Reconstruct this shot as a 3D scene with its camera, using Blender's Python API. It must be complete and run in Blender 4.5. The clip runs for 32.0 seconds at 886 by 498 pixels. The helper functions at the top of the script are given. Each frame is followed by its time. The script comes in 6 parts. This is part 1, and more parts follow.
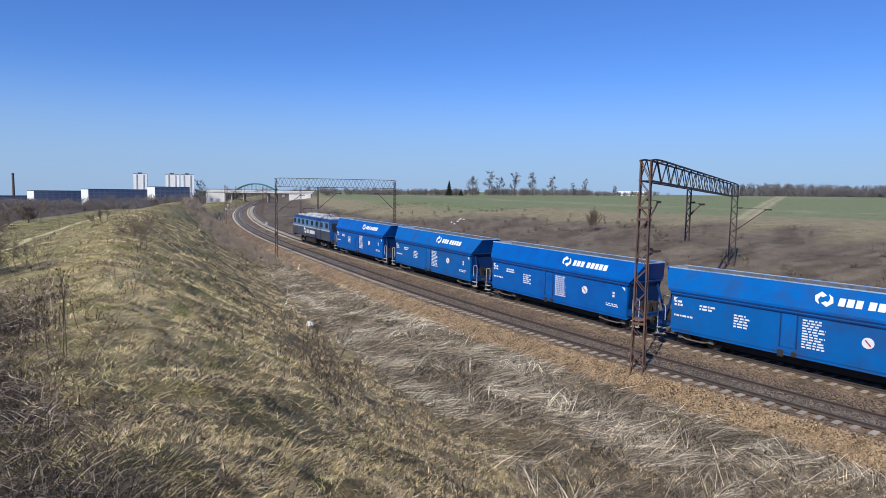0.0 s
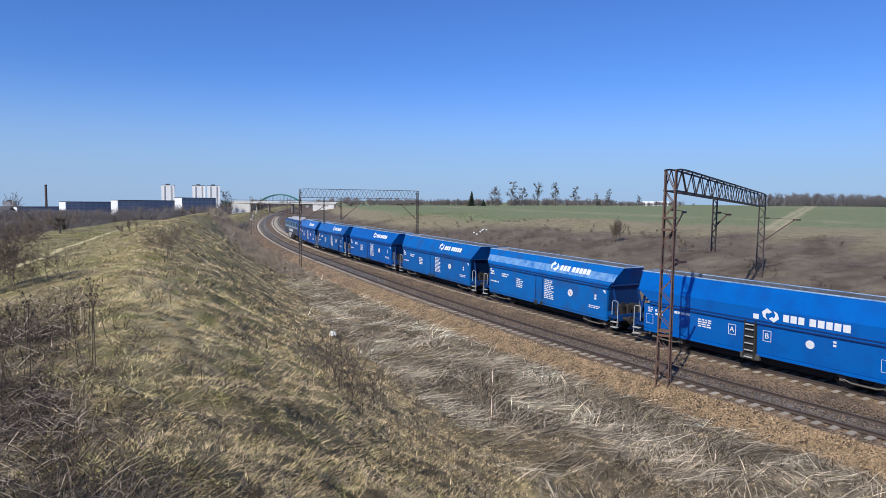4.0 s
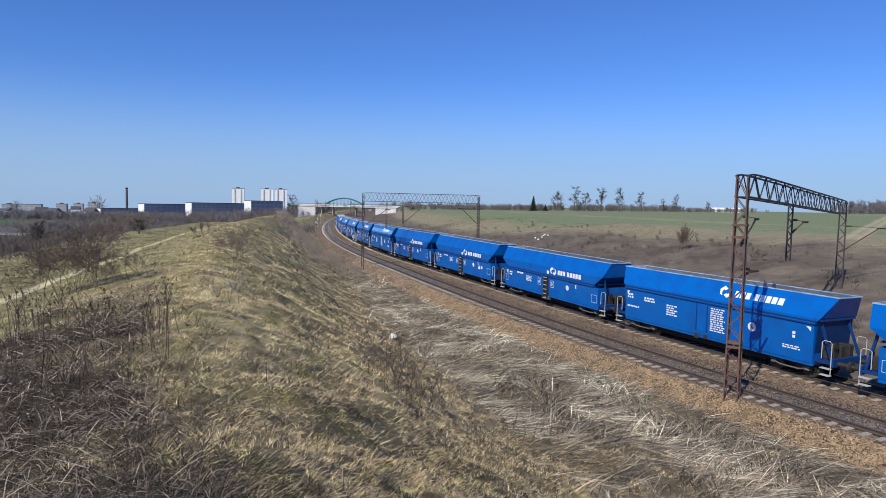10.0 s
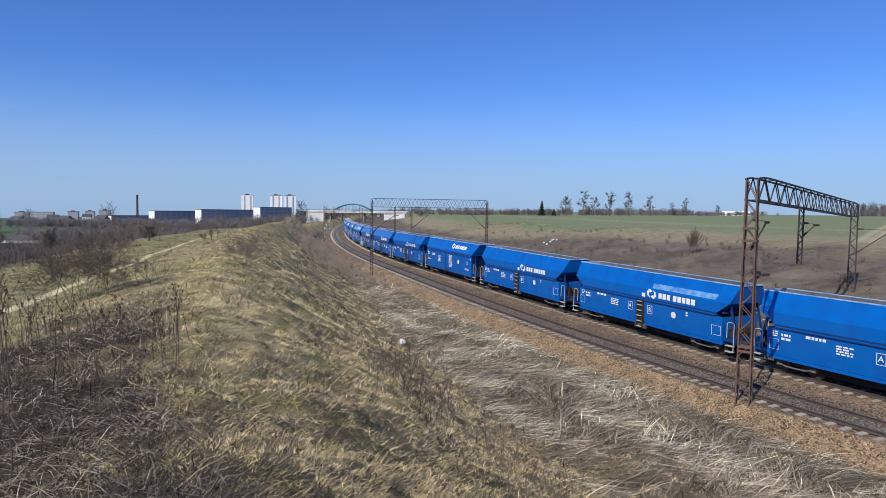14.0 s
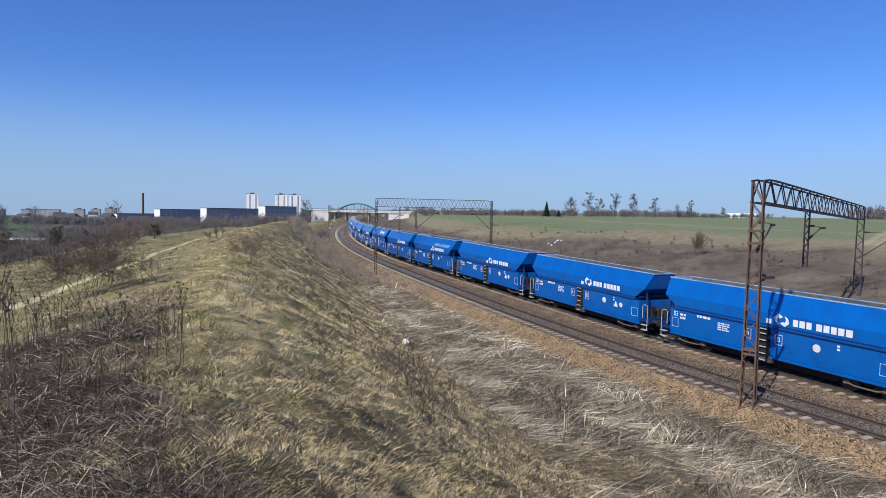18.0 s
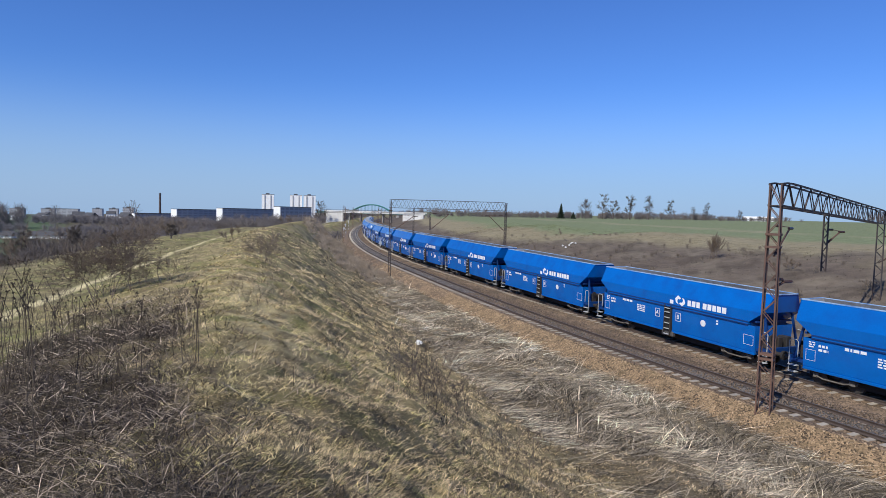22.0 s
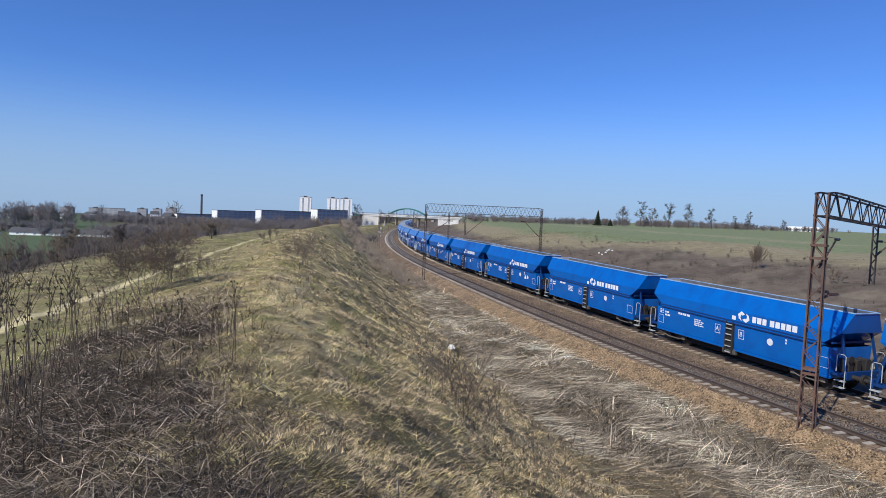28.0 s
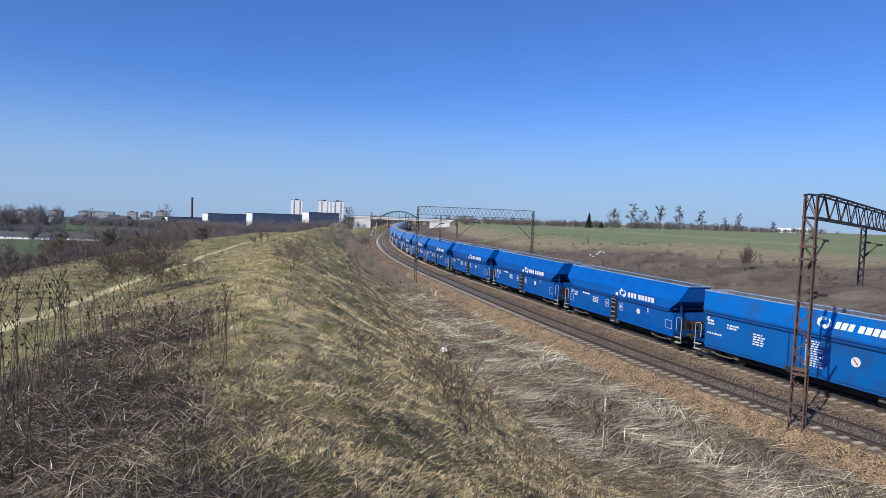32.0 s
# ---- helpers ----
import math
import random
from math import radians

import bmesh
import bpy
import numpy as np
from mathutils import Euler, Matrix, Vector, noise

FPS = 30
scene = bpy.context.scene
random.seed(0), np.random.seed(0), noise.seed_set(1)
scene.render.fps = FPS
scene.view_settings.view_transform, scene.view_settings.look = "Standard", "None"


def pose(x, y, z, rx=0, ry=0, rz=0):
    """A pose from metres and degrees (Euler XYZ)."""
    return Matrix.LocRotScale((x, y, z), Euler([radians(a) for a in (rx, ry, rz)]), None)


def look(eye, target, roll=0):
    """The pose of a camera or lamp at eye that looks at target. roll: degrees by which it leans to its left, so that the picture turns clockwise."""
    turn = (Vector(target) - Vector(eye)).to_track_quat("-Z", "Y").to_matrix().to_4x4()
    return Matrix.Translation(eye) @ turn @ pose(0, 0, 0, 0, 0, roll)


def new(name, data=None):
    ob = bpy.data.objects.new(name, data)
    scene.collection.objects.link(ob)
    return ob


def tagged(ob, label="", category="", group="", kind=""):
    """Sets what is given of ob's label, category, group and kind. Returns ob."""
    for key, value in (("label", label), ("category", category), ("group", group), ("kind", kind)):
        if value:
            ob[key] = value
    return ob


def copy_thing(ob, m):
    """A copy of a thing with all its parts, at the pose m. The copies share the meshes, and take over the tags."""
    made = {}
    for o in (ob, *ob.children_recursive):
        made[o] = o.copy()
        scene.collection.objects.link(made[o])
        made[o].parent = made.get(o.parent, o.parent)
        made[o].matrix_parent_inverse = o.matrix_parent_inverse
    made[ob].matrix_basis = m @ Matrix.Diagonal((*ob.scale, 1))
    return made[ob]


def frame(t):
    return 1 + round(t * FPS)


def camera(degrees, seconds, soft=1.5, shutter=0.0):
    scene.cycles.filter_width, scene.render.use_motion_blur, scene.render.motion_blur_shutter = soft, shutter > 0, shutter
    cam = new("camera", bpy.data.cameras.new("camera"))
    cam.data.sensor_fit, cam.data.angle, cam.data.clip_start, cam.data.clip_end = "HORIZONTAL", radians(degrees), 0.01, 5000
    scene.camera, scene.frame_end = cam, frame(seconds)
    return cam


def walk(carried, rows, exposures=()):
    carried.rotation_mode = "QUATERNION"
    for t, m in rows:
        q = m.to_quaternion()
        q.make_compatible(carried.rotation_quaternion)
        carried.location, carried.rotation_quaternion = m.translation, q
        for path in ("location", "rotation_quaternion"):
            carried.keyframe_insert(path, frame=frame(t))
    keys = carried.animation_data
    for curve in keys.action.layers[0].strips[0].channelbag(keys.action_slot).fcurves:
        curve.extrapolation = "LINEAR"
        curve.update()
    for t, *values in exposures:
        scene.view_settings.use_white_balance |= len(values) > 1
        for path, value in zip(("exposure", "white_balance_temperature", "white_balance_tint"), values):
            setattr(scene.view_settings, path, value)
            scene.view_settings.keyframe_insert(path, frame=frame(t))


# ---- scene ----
SECONDS = 32.0
EYE = (0.0, 0.0, 7.8)          # a camera on a pole, 2.8 m over the crest of the bank
cam = camera(70.0, SECONDS, soft=0.5)

# seconds, yaw, pitch, roll in degrees: the pole sways and turns slowly to the left
TURNS = (
    (0.0, -8.04, -5.18, -0.87), (0.5, -7.73, -4.84, -1.07), (1.0, -7.41, -4.50, -1.20), (1.5, -7.41, -4.35, -0.97), (2.0, -7.14, -4.08, -1.06),
    (2.5, -6.62, -4.21, -0.81), (3.0, -6.57, -4.48, -0.92), (3.5, -6.20, -4.36, -0.81), (5.5, -5.86, -4.00, -0.74), (6.0, -6.05, -3.60, -0.95),
    (6.5, -6.31, -3.53, -0.16), (7.0, -5.45, -3.65, -0.44), (7.5, -3.88, -3.52, -0.75), (8.0, -2.81, -3.43, -0.87), (8.5, -2.22, -3.86, -0.27),
    (9.0, -1.30, -3.89, -0.36), (9.5, -0.52, -3.82, -0.60), (10.0, -0.48, -3.96, -1.19), (10.5, -0.28, -4.01, -1.16), (11.0, -0.31, -4.01, -1.12),
    (11.5, -0.07, -3.91, -0.96), (12.0, -0.23, -3.81, -1.13), (12.5, -0.20, -3.76, -1.04), (13.0, 0.01, -3.68, -1.02), (13.5, 0.05, -3.57, -0.82),
    (14.0, 0.27, -3.50, -0.83), (14.5, 0.24, -3.38, -1.22), (16.5, 0.57, -3.41, -1.60), (17.0, 0.52, -3.32, -1.35), (17.5, 0.69, -3.41, -1.43),
    (18.0, 0.69, -3.49, -1.22), (18.5, 0.76, -3.41, -1.22), (19.0, 1.32, -3.29, -1.16), (19.5, 1.37, -3.28, -1.03), (20.0, 1.52, -3.38, -1.07),
    (20.5, 1.32, -3.53, -0.94), (21.0, 1.26, -3.43, -1.10), (21.5, 1.81, -3.39, -1.53), (22.0, 1.96, -3.39, -1.55), (22.5, 2.21, -3.38, -1.44),
    (23.0, 3.34, -3.41, -2.21), (23.5, 5.39, -3.34, -2.14), (24.0, 7.06, -3.47, -1.90), (24.5, 5.74, -3.60, -2.41), (25.0, 5.49, -3.70, -2.45),
    (25.5, 5.24, -3.43, -2.20), (27.5, 5.17, -2.95, -2.35), (28.0, 5.15, -3.07, -2.42), (28.5, 4.83, -3.14, -2.43), (29.0, 4.86, -3.01, -2.72),
    (29.5, 4.92, -2.86, -2.62), (30.0, 4.96, -2.71, -2.47), (30.5, 4.93, -2.77, -2.63), (31.0, 4.91, -2.75, -2.55), (31.5, 4.89, -2.73, -2.58),
    (32.0, 4.40, -2.81, -2.26),
)
walk(cam, [(t, pose(*EYE, 90 + pitch, roll, yaw)) for t, yaw, pitch, roll in TURNS])

# ---- light: a clear spring noon, the sun behind and to the left ----
SUN_AZIMUTH, SUN_HEIGHT = -145.0, 41.0     # degrees to the right of ahead; above the horizon
world = bpy.data.worlds.new("clear_sky")
scene.world = world
world.use_nodes = True
wn = world.node_tree.nodes
sky = wn.new("ShaderNodeTexSky")
sky.sky_type = "NISHITA"
sky.sun_disc = False
sky.sun_elevation = radians(SUN_HEIGHT)
sky.sun_rotation = radians(SUN_AZIMUTH)
sky.altitude, sky.air_density, sky.dust_density, sky.ozone_density = 250, 1.0, 0.35, 4.0
wn["Background"].inputs["Strength"].default_value = 0.088
gain = wn.new("ShaderNodeMix")                  # a dry, clear spring sky, deeper blue than the model's
gain.data_type, gain.blend_type = "RGBA", "MULTIPLY"
gain.inputs["Factor"].default_value = 1.0
gain.inputs[7].default_value = (0.56, 0.9, 1.55, 1)
world.node_tree.links.new(sky.outputs["Color"], gain.inputs[6])
where, split = wn.new("ShaderNodeTexCoord"), wn.new("ShaderNodeSeparateXYZ")
low = wn.new("ShaderNodeMapRange")              # pale spring haze all round, low over the horizon
low.interpolation_type = "SMOOTHERSTEP"
low.inputs["From Min"].default_value, low.inputs["From Max"].default_value = -0.02, 0.22
low.inputs["To Min"].default_value, low.inputs["To Max"].default_value = 0.8, 0.0
haze = wn.new("ShaderNodeMix")
haze.data_type = "RGBA"
haze.inputs[7].default_value = (3.9, 5.6, 8.3, 1)
for a, b in ((where.outputs["Generated"], split.inputs[0]), (split.outputs["Z"], low.inputs["Value"]), (low.outputs["Result"], haze.inputs["Factor"]),
             (gain.outputs[2], haze.inputs[6]), (haze.outputs[2], wn["Background"].inputs["Color"])):
    world.node_tree.links.new(a, b)
sun = new("sun", bpy.data.lights.new("sun", "SUN"))
sun.data.energy, sun.data.angle, sun.data.color = 4.1, radians(0.5), (1.0, 0.95, 0.84)
sa, sh = radians(SUN_AZIMUTH), radians(SUN_HEIGHT)
SUN_FROM = Vector((math.sin(sa) * math.cos(sh), math.cos(sa) * math.cos(sh), math.sin(sh)))
sun.matrix_world = look(SUN_FROM * 100, (0, 0, 0))


# ---- materials ----
def mat(name, color, rough=0.8, metal=0.0, spread=0.25, scale=3.0, fine=40.0, bump=0.2, bump_size=0.02,
        stain=None, stain_amount=0.0, stain_scale=0.6, vary=0.0, spec=0.5, island=0.0, stones=0.0):
    """A procedural surface: base colour varied at two scales, stains and fine relief, in metres."""
    m = bpy.data.materials.new(name)
    m.use_nodes = True
    nt = m.node_tree
    nodes, link = nt.nodes, nt.links.new
    b = nodes["Principled BSDF"]
    b.inputs["Roughness"].default_value, b.inputs["Metallic"].default_value = rough, metal
    b.inputs["Specular IOR Level"].default_value = spec
    co = nodes.new("ShaderNodeTexCoord")
    big, small = nodes.new("ShaderNodeTexNoise"), nodes.new("ShaderNodeTexNoise")
    for n, s, d in ((big, scale, 4), (small, fine, 3)):
        n.inputs["Scale"].default_value, n.inputs["Detail"].default_value = s, d
        link(co.outputs["Object"], n.inputs["Vector"])
    if stones:                                  # single broken stones
        small = nodes.new("ShaderNodeTexVoronoi")
        small.inputs["Scale"].default_value = stones
        link(co.outputs["Object"], small.inputs["Vector"])
    small_out = small.outputs["Color"] if stones else small.outputs["Fac"]
    add = nodes.new("ShaderNodeMath")
    add.operation = "ADD"
    link(big.outputs["Fac"], add.inputs[0])
    link(small_out, add.inputs[1])
    val = add.outputs[0]
    if vary or island:
        src = nodes.new("ShaderNodeNewGeometry") if island else nodes.new("ShaderNodeObjectInfo")
        rnd = nodes.new("ShaderNodeMath")
        rnd.operation = "MULTIPLY_ADD"
        link(src.outputs["Random Per Island" if island else "Random"], rnd.inputs[0])
        rnd.inputs[1].default_value = island or vary
        link(val, rnd.inputs[2])
        val = rnd.outputs[0]
    rng = nodes.new("ShaderNodeMapRange")
    rng.inputs["From Min"].default_value, rng.inputs["From Max"].default_value = 0.6, 1.4 + (island or vary)
    rng.inputs["To Min"].default_value, rng.inputs["To Max"].default_value = 1 - spread, 1 + spread
    link(val, rng.inputs["Value"])
    mul = nodes.new("ShaderNodeMix")
    mul.data_type, mul.blend_type = "RGBA", "MULTIPLY"
    mul.inputs["Factor"].default_value = 1.0
    mul.inputs[6].default_value = (*color, 1)
    link(rng.outputs["Result"], mul.inputs[7])
    col = mul.outputs[2]
    if stain:
        sn = nodes.new("ShaderNodeTexNoise")
        sn.inputs["Scale"].default_value, sn.inputs["Detail"].default_value = stain_scale, 6
        link(co.outputs["Object"], sn.inputs["Vector"])
        sr = nodes.new("ShaderNodeMapRange")
        sr.inputs["From Min"].default_value, sr.inputs["From Max"].default_value = 0.45, 0.72
        sr.inputs["To Max"].default_value = stain_amount
        link(sn.outputs["Fac"], sr.inputs["Value"])
        mix = nodes.new("ShaderNodeMix")
        mix.data_type = "RGBA"
        link(sr.outputs["Result"], mix.inputs["Factor"])
        link(col, mix.inputs[6])
        mix.inputs[7].default_value = (*stain, 1)
        col = mix.outputs[2]
    link(col, b.inputs["Base Color"])
    if bump:
        bm_ = nodes.new("ShaderNodeBump")
        bm_.inputs["Strength"].default_value, bm_.inputs["Distance"].default_value = bump, bump_size
        link(small_out, bm_.inputs["Height"])
        link(bm_.outputs["Normal"], b.inputs["Normal"])
    return m


def cover_mat(name, fine=9.0, spread=0.35, bump=0.4, bump_size=0.1):
    """Ground cover: the mix of plants and soil comes with the mesh, grain and relief from noise."""
    m = mat(name, (1, 1, 1), 0.95, spread=spread, scale=0.9, fine=fine, bump=bump, bump_size=bump_size, spec=0.1)
    nt = m.node_tree
    at = nt.nodes.new("ShaderNodeAttribute")
    at.attribute_name = "cover"
    mul = [n for n in nt.nodes if n.bl_idname == "ShaderNodeMix"][0]
    nt.links.new(at.outputs["Color"], mul.inputs[6])
    return m


BLUE = mat("wagon_blue_paint", (0.001, 0.122, 0.46), 0.22, spread=0.14, scale=0.8, fine=14, bump=0.05, bump_size=0.01,
           stain=(0.008, 0.05, 0.24), stain_amount=0.45, stain_scale=0.9, vary=0.5)
BLUE_WORN = mat("wagon_blue_paint_faded", (0.002, 0.13, 0.44), 0.26, spread=0.2, scale=0.8, fine=14, bump=0.05, bump_size=0.01,
                stain=(0.03, 0.075, 0.19), stain_amount=0.6, stain_scale=1.1, vary=0.5)
BLUE_DARK = mat("wagon_dark_blue_trim", (0.003, 0.04, 0.17), 0.5, spread=0.2, fine=20, bump=0.05)
# near-black also stands for shade under the wagons and in the ladder recess
COAL_SHADE = mat("coal_dusted_steel", (0.014, 0.014, 0.016), 0.9, spread=0.4, fine=25, stain=(0.03, 0.025, 0.02), stain_amount=0.6)
INNER = mat("worn_hopper_inside", (0.33, 0.34, 0.36), 0.6, spread=0.3, fine=12, stain=(0.2, 0.16, 0.13), stain_amount=0.6)
WHITE = mat("white_marking_paint", (0.8, 0.82, 0.84), 0.5, spread=0.08, bump=0.0)
WHITE_DIRTY = mat("dusty_white_paint", (0.46, 0.47, 0.46), 0.6, spread=0.2, fine=18, bump=0.03)
RED = mat("red_marking_paint", (0.45, 0.06, 0.04), 0.5, spread=0.15, bump=0.0)
YELLOW = mat("yellow_marking_paint", (0.75, 0.55, 0.05), 0.5, spread=0.15, bump=0.0)
STEEL_DARK = mat("oily_dark_steel", (0.045, 0.042, 0.04), 0.6, 0.3, spread=0.4, fine=20, stain=(0.1, 0.06, 0.035), stain_amount=0.6)
GREY_STEEL = mat("dusty_grey_steel", (0.1, 0.095, 0.09), 0.6, 0.2, spread=0.3, fine=18)
RUST = mat("rusty_lattice_steel", (0.14, 0.078, 0.056), 0.85, spread=0.4, scale=2.5, fine=22, stain=(0.05, 0.04, 0.04), stain_amount=0.7, bump=0.3, vary=0.3)
IRON = mat("dark_painted_lattice_iron", (0.05, 0.042, 0.04), 0.8, spread=0.4, scale=2.5, fine=22, stain=(0.09, 0.05, 0.035), stain_amount=0.6, bump=0.2, vary=0.3)
RAIL_SIDE = mat("rusty_rail_steel", (0.085, 0.062, 0.05), 0.7, 0.2, spread=0.3, fine=20)
RAIL_TOP = mat("worn_rail_head", (0.22, 0.2, 0.18), 0.5, 0.7, spread=0.15, fine=30, bump=0.02)
CONCRETE = mat("weathered_concrete", (0.36, 0.34, 0.31), 0.9, spread=0.3, scale=1.2, fine=18, stain=(0.17, 0.14, 0.11), stain_amount=0.7, vary=0.3)
SLEEPER = mat("dusty_concrete_sleeper", (0.42, 0.37, 0.3), 0.9, spread=0.35, scale=2, fine=18, stain=(0.13, 0.09, 0.06), stain_amount=0.7, vary=0.6)
INSULATOR = mat("brown_glazed_porcelain", (0.07, 0.04, 0.03), 0.2, spread=0.1, bump=0.0)
GLASS = mat("dark_cab_glass", (0.02, 0.025, 0.03), 0.08, spread=0.1, bump=0.0)
LOCO_BLUE = mat("engine_blue_paint", (0.01, 0.075, 0.27), 0.4, spread=0.2, fine=14, stain=(0.03, 0.04, 0.07), stain_amount=0.6)
DUSTY = mat("pale_brake_dust", (0.17, 0.155, 0.135), 0.8, spread=0.35, fine=18, stain=(0.09, 0.07, 0.055), stain_amount=0.7, stain_scale=3)
ROOF_PALE = mat("pale_grey_roof_paint", (0.55, 0.55, 0.54), 0.7, spread=0.3, fine=10, stain=(0.2, 0.18, 0.16), stain_amount=0.6, stain_scale=1.5)
LOCO_SKY = mat("engine_sky_blue_paint", (0.1, 0.24, 0.42), 0.4, spread=0.2, fine=14, stain=(0.1, 0.14, 0.2), stain_amount=0.6)
LOCO_GREY = mat("engine_dark_grey_skirt", (0.055, 0.07, 0.1), 0.5, spread=0.3, fine=14, stain=(0.13, 0.12, 0.11), stain_amount=0.6)
GRAVEL = mat("grey_track_gravel", (0.17, 0.145, 0.118), 0.95, spread=0.8, scale=1.5, stones=13, bump=1.0, bump_size=0.06,
             stain=(0.09, 0.075, 0.06), stain_amount=0.7, stain_scale=0.6)
RIM_GLINT = mat("bleached_wagon_paint", (0.32, 0.46, 0.62), 0.5, spread=0.3, scale=2.5, fine=12, bump=0.03, stain=(0.04, 0.18, 0.5), stain_amount=0.8, stain_scale=1.6)
SKY_GLARE = mat("scuffed_pale_wagon_paint", (0.16, 0.33, 0.58), 0.35, spread=0.3, scale=2.5, fine=12, bump=0.03, stain=(0.01, 0.15, 0.48), stain_amount=0.9, stain_scale=2.2)


# ---- building helpers ----
def link_mesh(name, bm, material, smooth=False):
    me = bpy.data.meshes.new(name)
    bm.to_mesh(me)
    bm.free()
    for m in (material if isinstance(material, (list, tuple)) else [material]):
        me.materials.append(m)
    if smooth:
        me.shade_smooth()
    return new(name, me)


def part(name, bm, material, parent, label="", smooth=False):
    ob = link_mesh(name, bm, material, smooth)
    ob.parent = parent
    if label:
        ob["label"] = label
    return ob


def twin(ob, parent, m=None, label=""):
    """One more object on the mesh of ob."""
    o = new(ob.name, ob.data)
    o.parent = parent
    if m is not None:
        o.matrix_basis = m
    if label:
        o["label"] = label
    return o


def raw(name, verts, faces, material, parent=None, smooth=False, cover=None):
    me = bpy.data.meshes.new(name)
    verts = np.asarray(verts, np.float32).reshape(-1, 3)
    faces = np.asarray(faces, np.int32)
    k = faces.shape[1]
    me.vertices.add(len(verts))
    me.vertices.foreach_set("co", verts.ravel())
    me.loops.add(faces.size)
    me.loops.foreach_set("vertex_index", faces.ravel())
    me.polygons.add(len(faces))
    me.polygons.foreach_set("loop_start", np.arange(0, faces.size, k, dtype=np.int32))
    me.update(calc_edges=True)
    if cover is not None:
        a = me.color_attributes.new("cover", "FLOAT_COLOR", "POINT")
        a.data.foreach_set("color", np.concatenate([cover, np.ones((len(cover), 1))], 1).astype(np.float32).ravel())
    for m in (material if isinstance(material, (list, tuple)) else [material]):
        me.materials.append(m)
    if smooth:
        me.shade_smooth()
    ob = new(name, me)
    ob.parent = parent
    return ob


def box(bm, x0, x1, y0, y1, z0, z1, bevel=0.0, mi=0):
    r = bmesh.ops.create_cube(bm, size=1)
    vs = r["verts"]
    for v in vs:
        v.co = Vector(((x0 + x1) / 2 + v.co.x * (x1 - x0), (y0 + y1) / 2 + v.co.y * (y1 - y0), (z0 + z1) / 2 + v.co.z * (z1 - z0)))
    fs = {f for v in vs for f in v.link_faces}
    for f in fs:
        f.material_index = mi
    if bevel:
        es = {e for v in vs for e in v.link_edges}
        bmesh.ops.bevel(bm, geom=list(es), offset=bevel, segments=1, affect="EDGES")


def beam(bm, a, b, w=0.08, h=None, mi=0):
    """A bar of w by h from a to b."""
    a, b = Vector(a), Vector(b)
    h = h or w
    d = (b - a).normalized()
    up = Vector((0, 0, 1)) if abs(d.z) < 0.95 else Vector((1, 0, 0))
    s = d.cross(up).normalized() * w / 2
    u = s.cross(d).normalized() * h / 2
    vs = [bm.verts.new(p + i * s + j * u) for p in (a, b) for i, j in ((-1, -1), (1, -1), (1, 1), (-1, 1))]
    for q in ((3, 2, 1, 0), (4, 5, 6, 7), (0, 1, 5, 4), (1, 2, 6, 5), (2, 3, 7, 6), (3, 0, 4, 7)):
        bm.faces.new([vs[i] for i in q]).material_index = mi


def tube(bm, pts, r, sides=8, r_end=None, cap=True):
    """A round bar along pts, tapering to r_end."""
    pts = [Vector(p) for p in pts]
    r_end = r if r_end is None else r_end
    rings = []
    n = len(pts)
    for i, p in enumerate(pts):
        d = (pts[min(i + 1, n - 1)] - pts[max(i - 1, 0)]).normalized()
        s = d.cross(Vector((0, 0, 1)) if abs(d.z) < 0.95 else Vector((1, 0, 0))).normalized()
        u = s.cross(d)
        rr = r + (r_end - r) * i / max(n - 1, 1)
        rings.append([bm.verts.new(p + rr * (math.cos(a) * s + math.sin(a) * u)) for a in (2 * math.pi * k / sides for k in range(sides))])
    for a, b in zip(rings, rings[1:]):
        for k in range(sides):
            bm.faces.new((a[k], a[(k + 1) % sides], b[(k + 1) % sides], b[k]))
    if cap:
        bm.faces.new(rings[0][::-1])
        bm.faces.new(rings[-1])


def disc(bm, c, r, axis, thick, sides=20):
    axis = Vector(axis).normalized()
    c = Vector(c)
    tube(bm, [c - axis * thick / 2, c + axis * thick / 2], r, sides)


def prism(bm, poly, y0, y1, mi=0):
    """A plate with outline poly in x, z between y0 and y1."""
    a = [bm.verts.new((x, y0, z)) for x, z in poly]
    b = [bm.verts.new((x, y1, z)) for x, z in poly]
    fs = [bm.faces.new(a), bm.faces.new(b[::-1])]
    n = len(poly)
    for i in range(n):
        fs.append(bm.faces.new((a[(i + 1) % n], a[i], b[i], b[(i + 1) % n])))
    for f in fs:
        f.material_index = mi
    bmesh.ops.recalc_face_normals(bm, faces=fs)


def letters(name, text, size, parent, m, material, depth=0.006):
    cu = bpy.data.curves.new(name, "FONT")
    cu.body, cu.size, cu.extrude, cu.align_x, cu.align_y = text, size, depth, "CENTER", "CENTER"
    ob = new(name, cu)
    ob.parent, ob.matrix_basis = parent, m
    cu.materials.append(material)
    return ob


# ---- the plan: the line of the railway and the height of the land ----
def edge_x(y):
    """The near edge of the near track's sleepers, as x over y; straight towards the viewer's right."""
    y = np.asarray(y, float)
    q = np.maximum(y, -20.0)
    x = -30.449 - 0.0777456 * q + 0.0463 * np.exp(-q / 30) + 59.92 * np.exp(-q / 110)
    return x - 0.731 * np.minimum(y + 20.0, 0)


def edge_dx(y):
    q = np.maximum(np.asarray(y, float), -20.0)
    return -0.0777456 - 0.0463 / 30 * np.exp(-q / 30) - 59.92 / 110 * np.exp(-q / 110)


def smooth01(v):
    v = np.clip(v, 0, 1)
    return v * v * (3 - 2 * v)


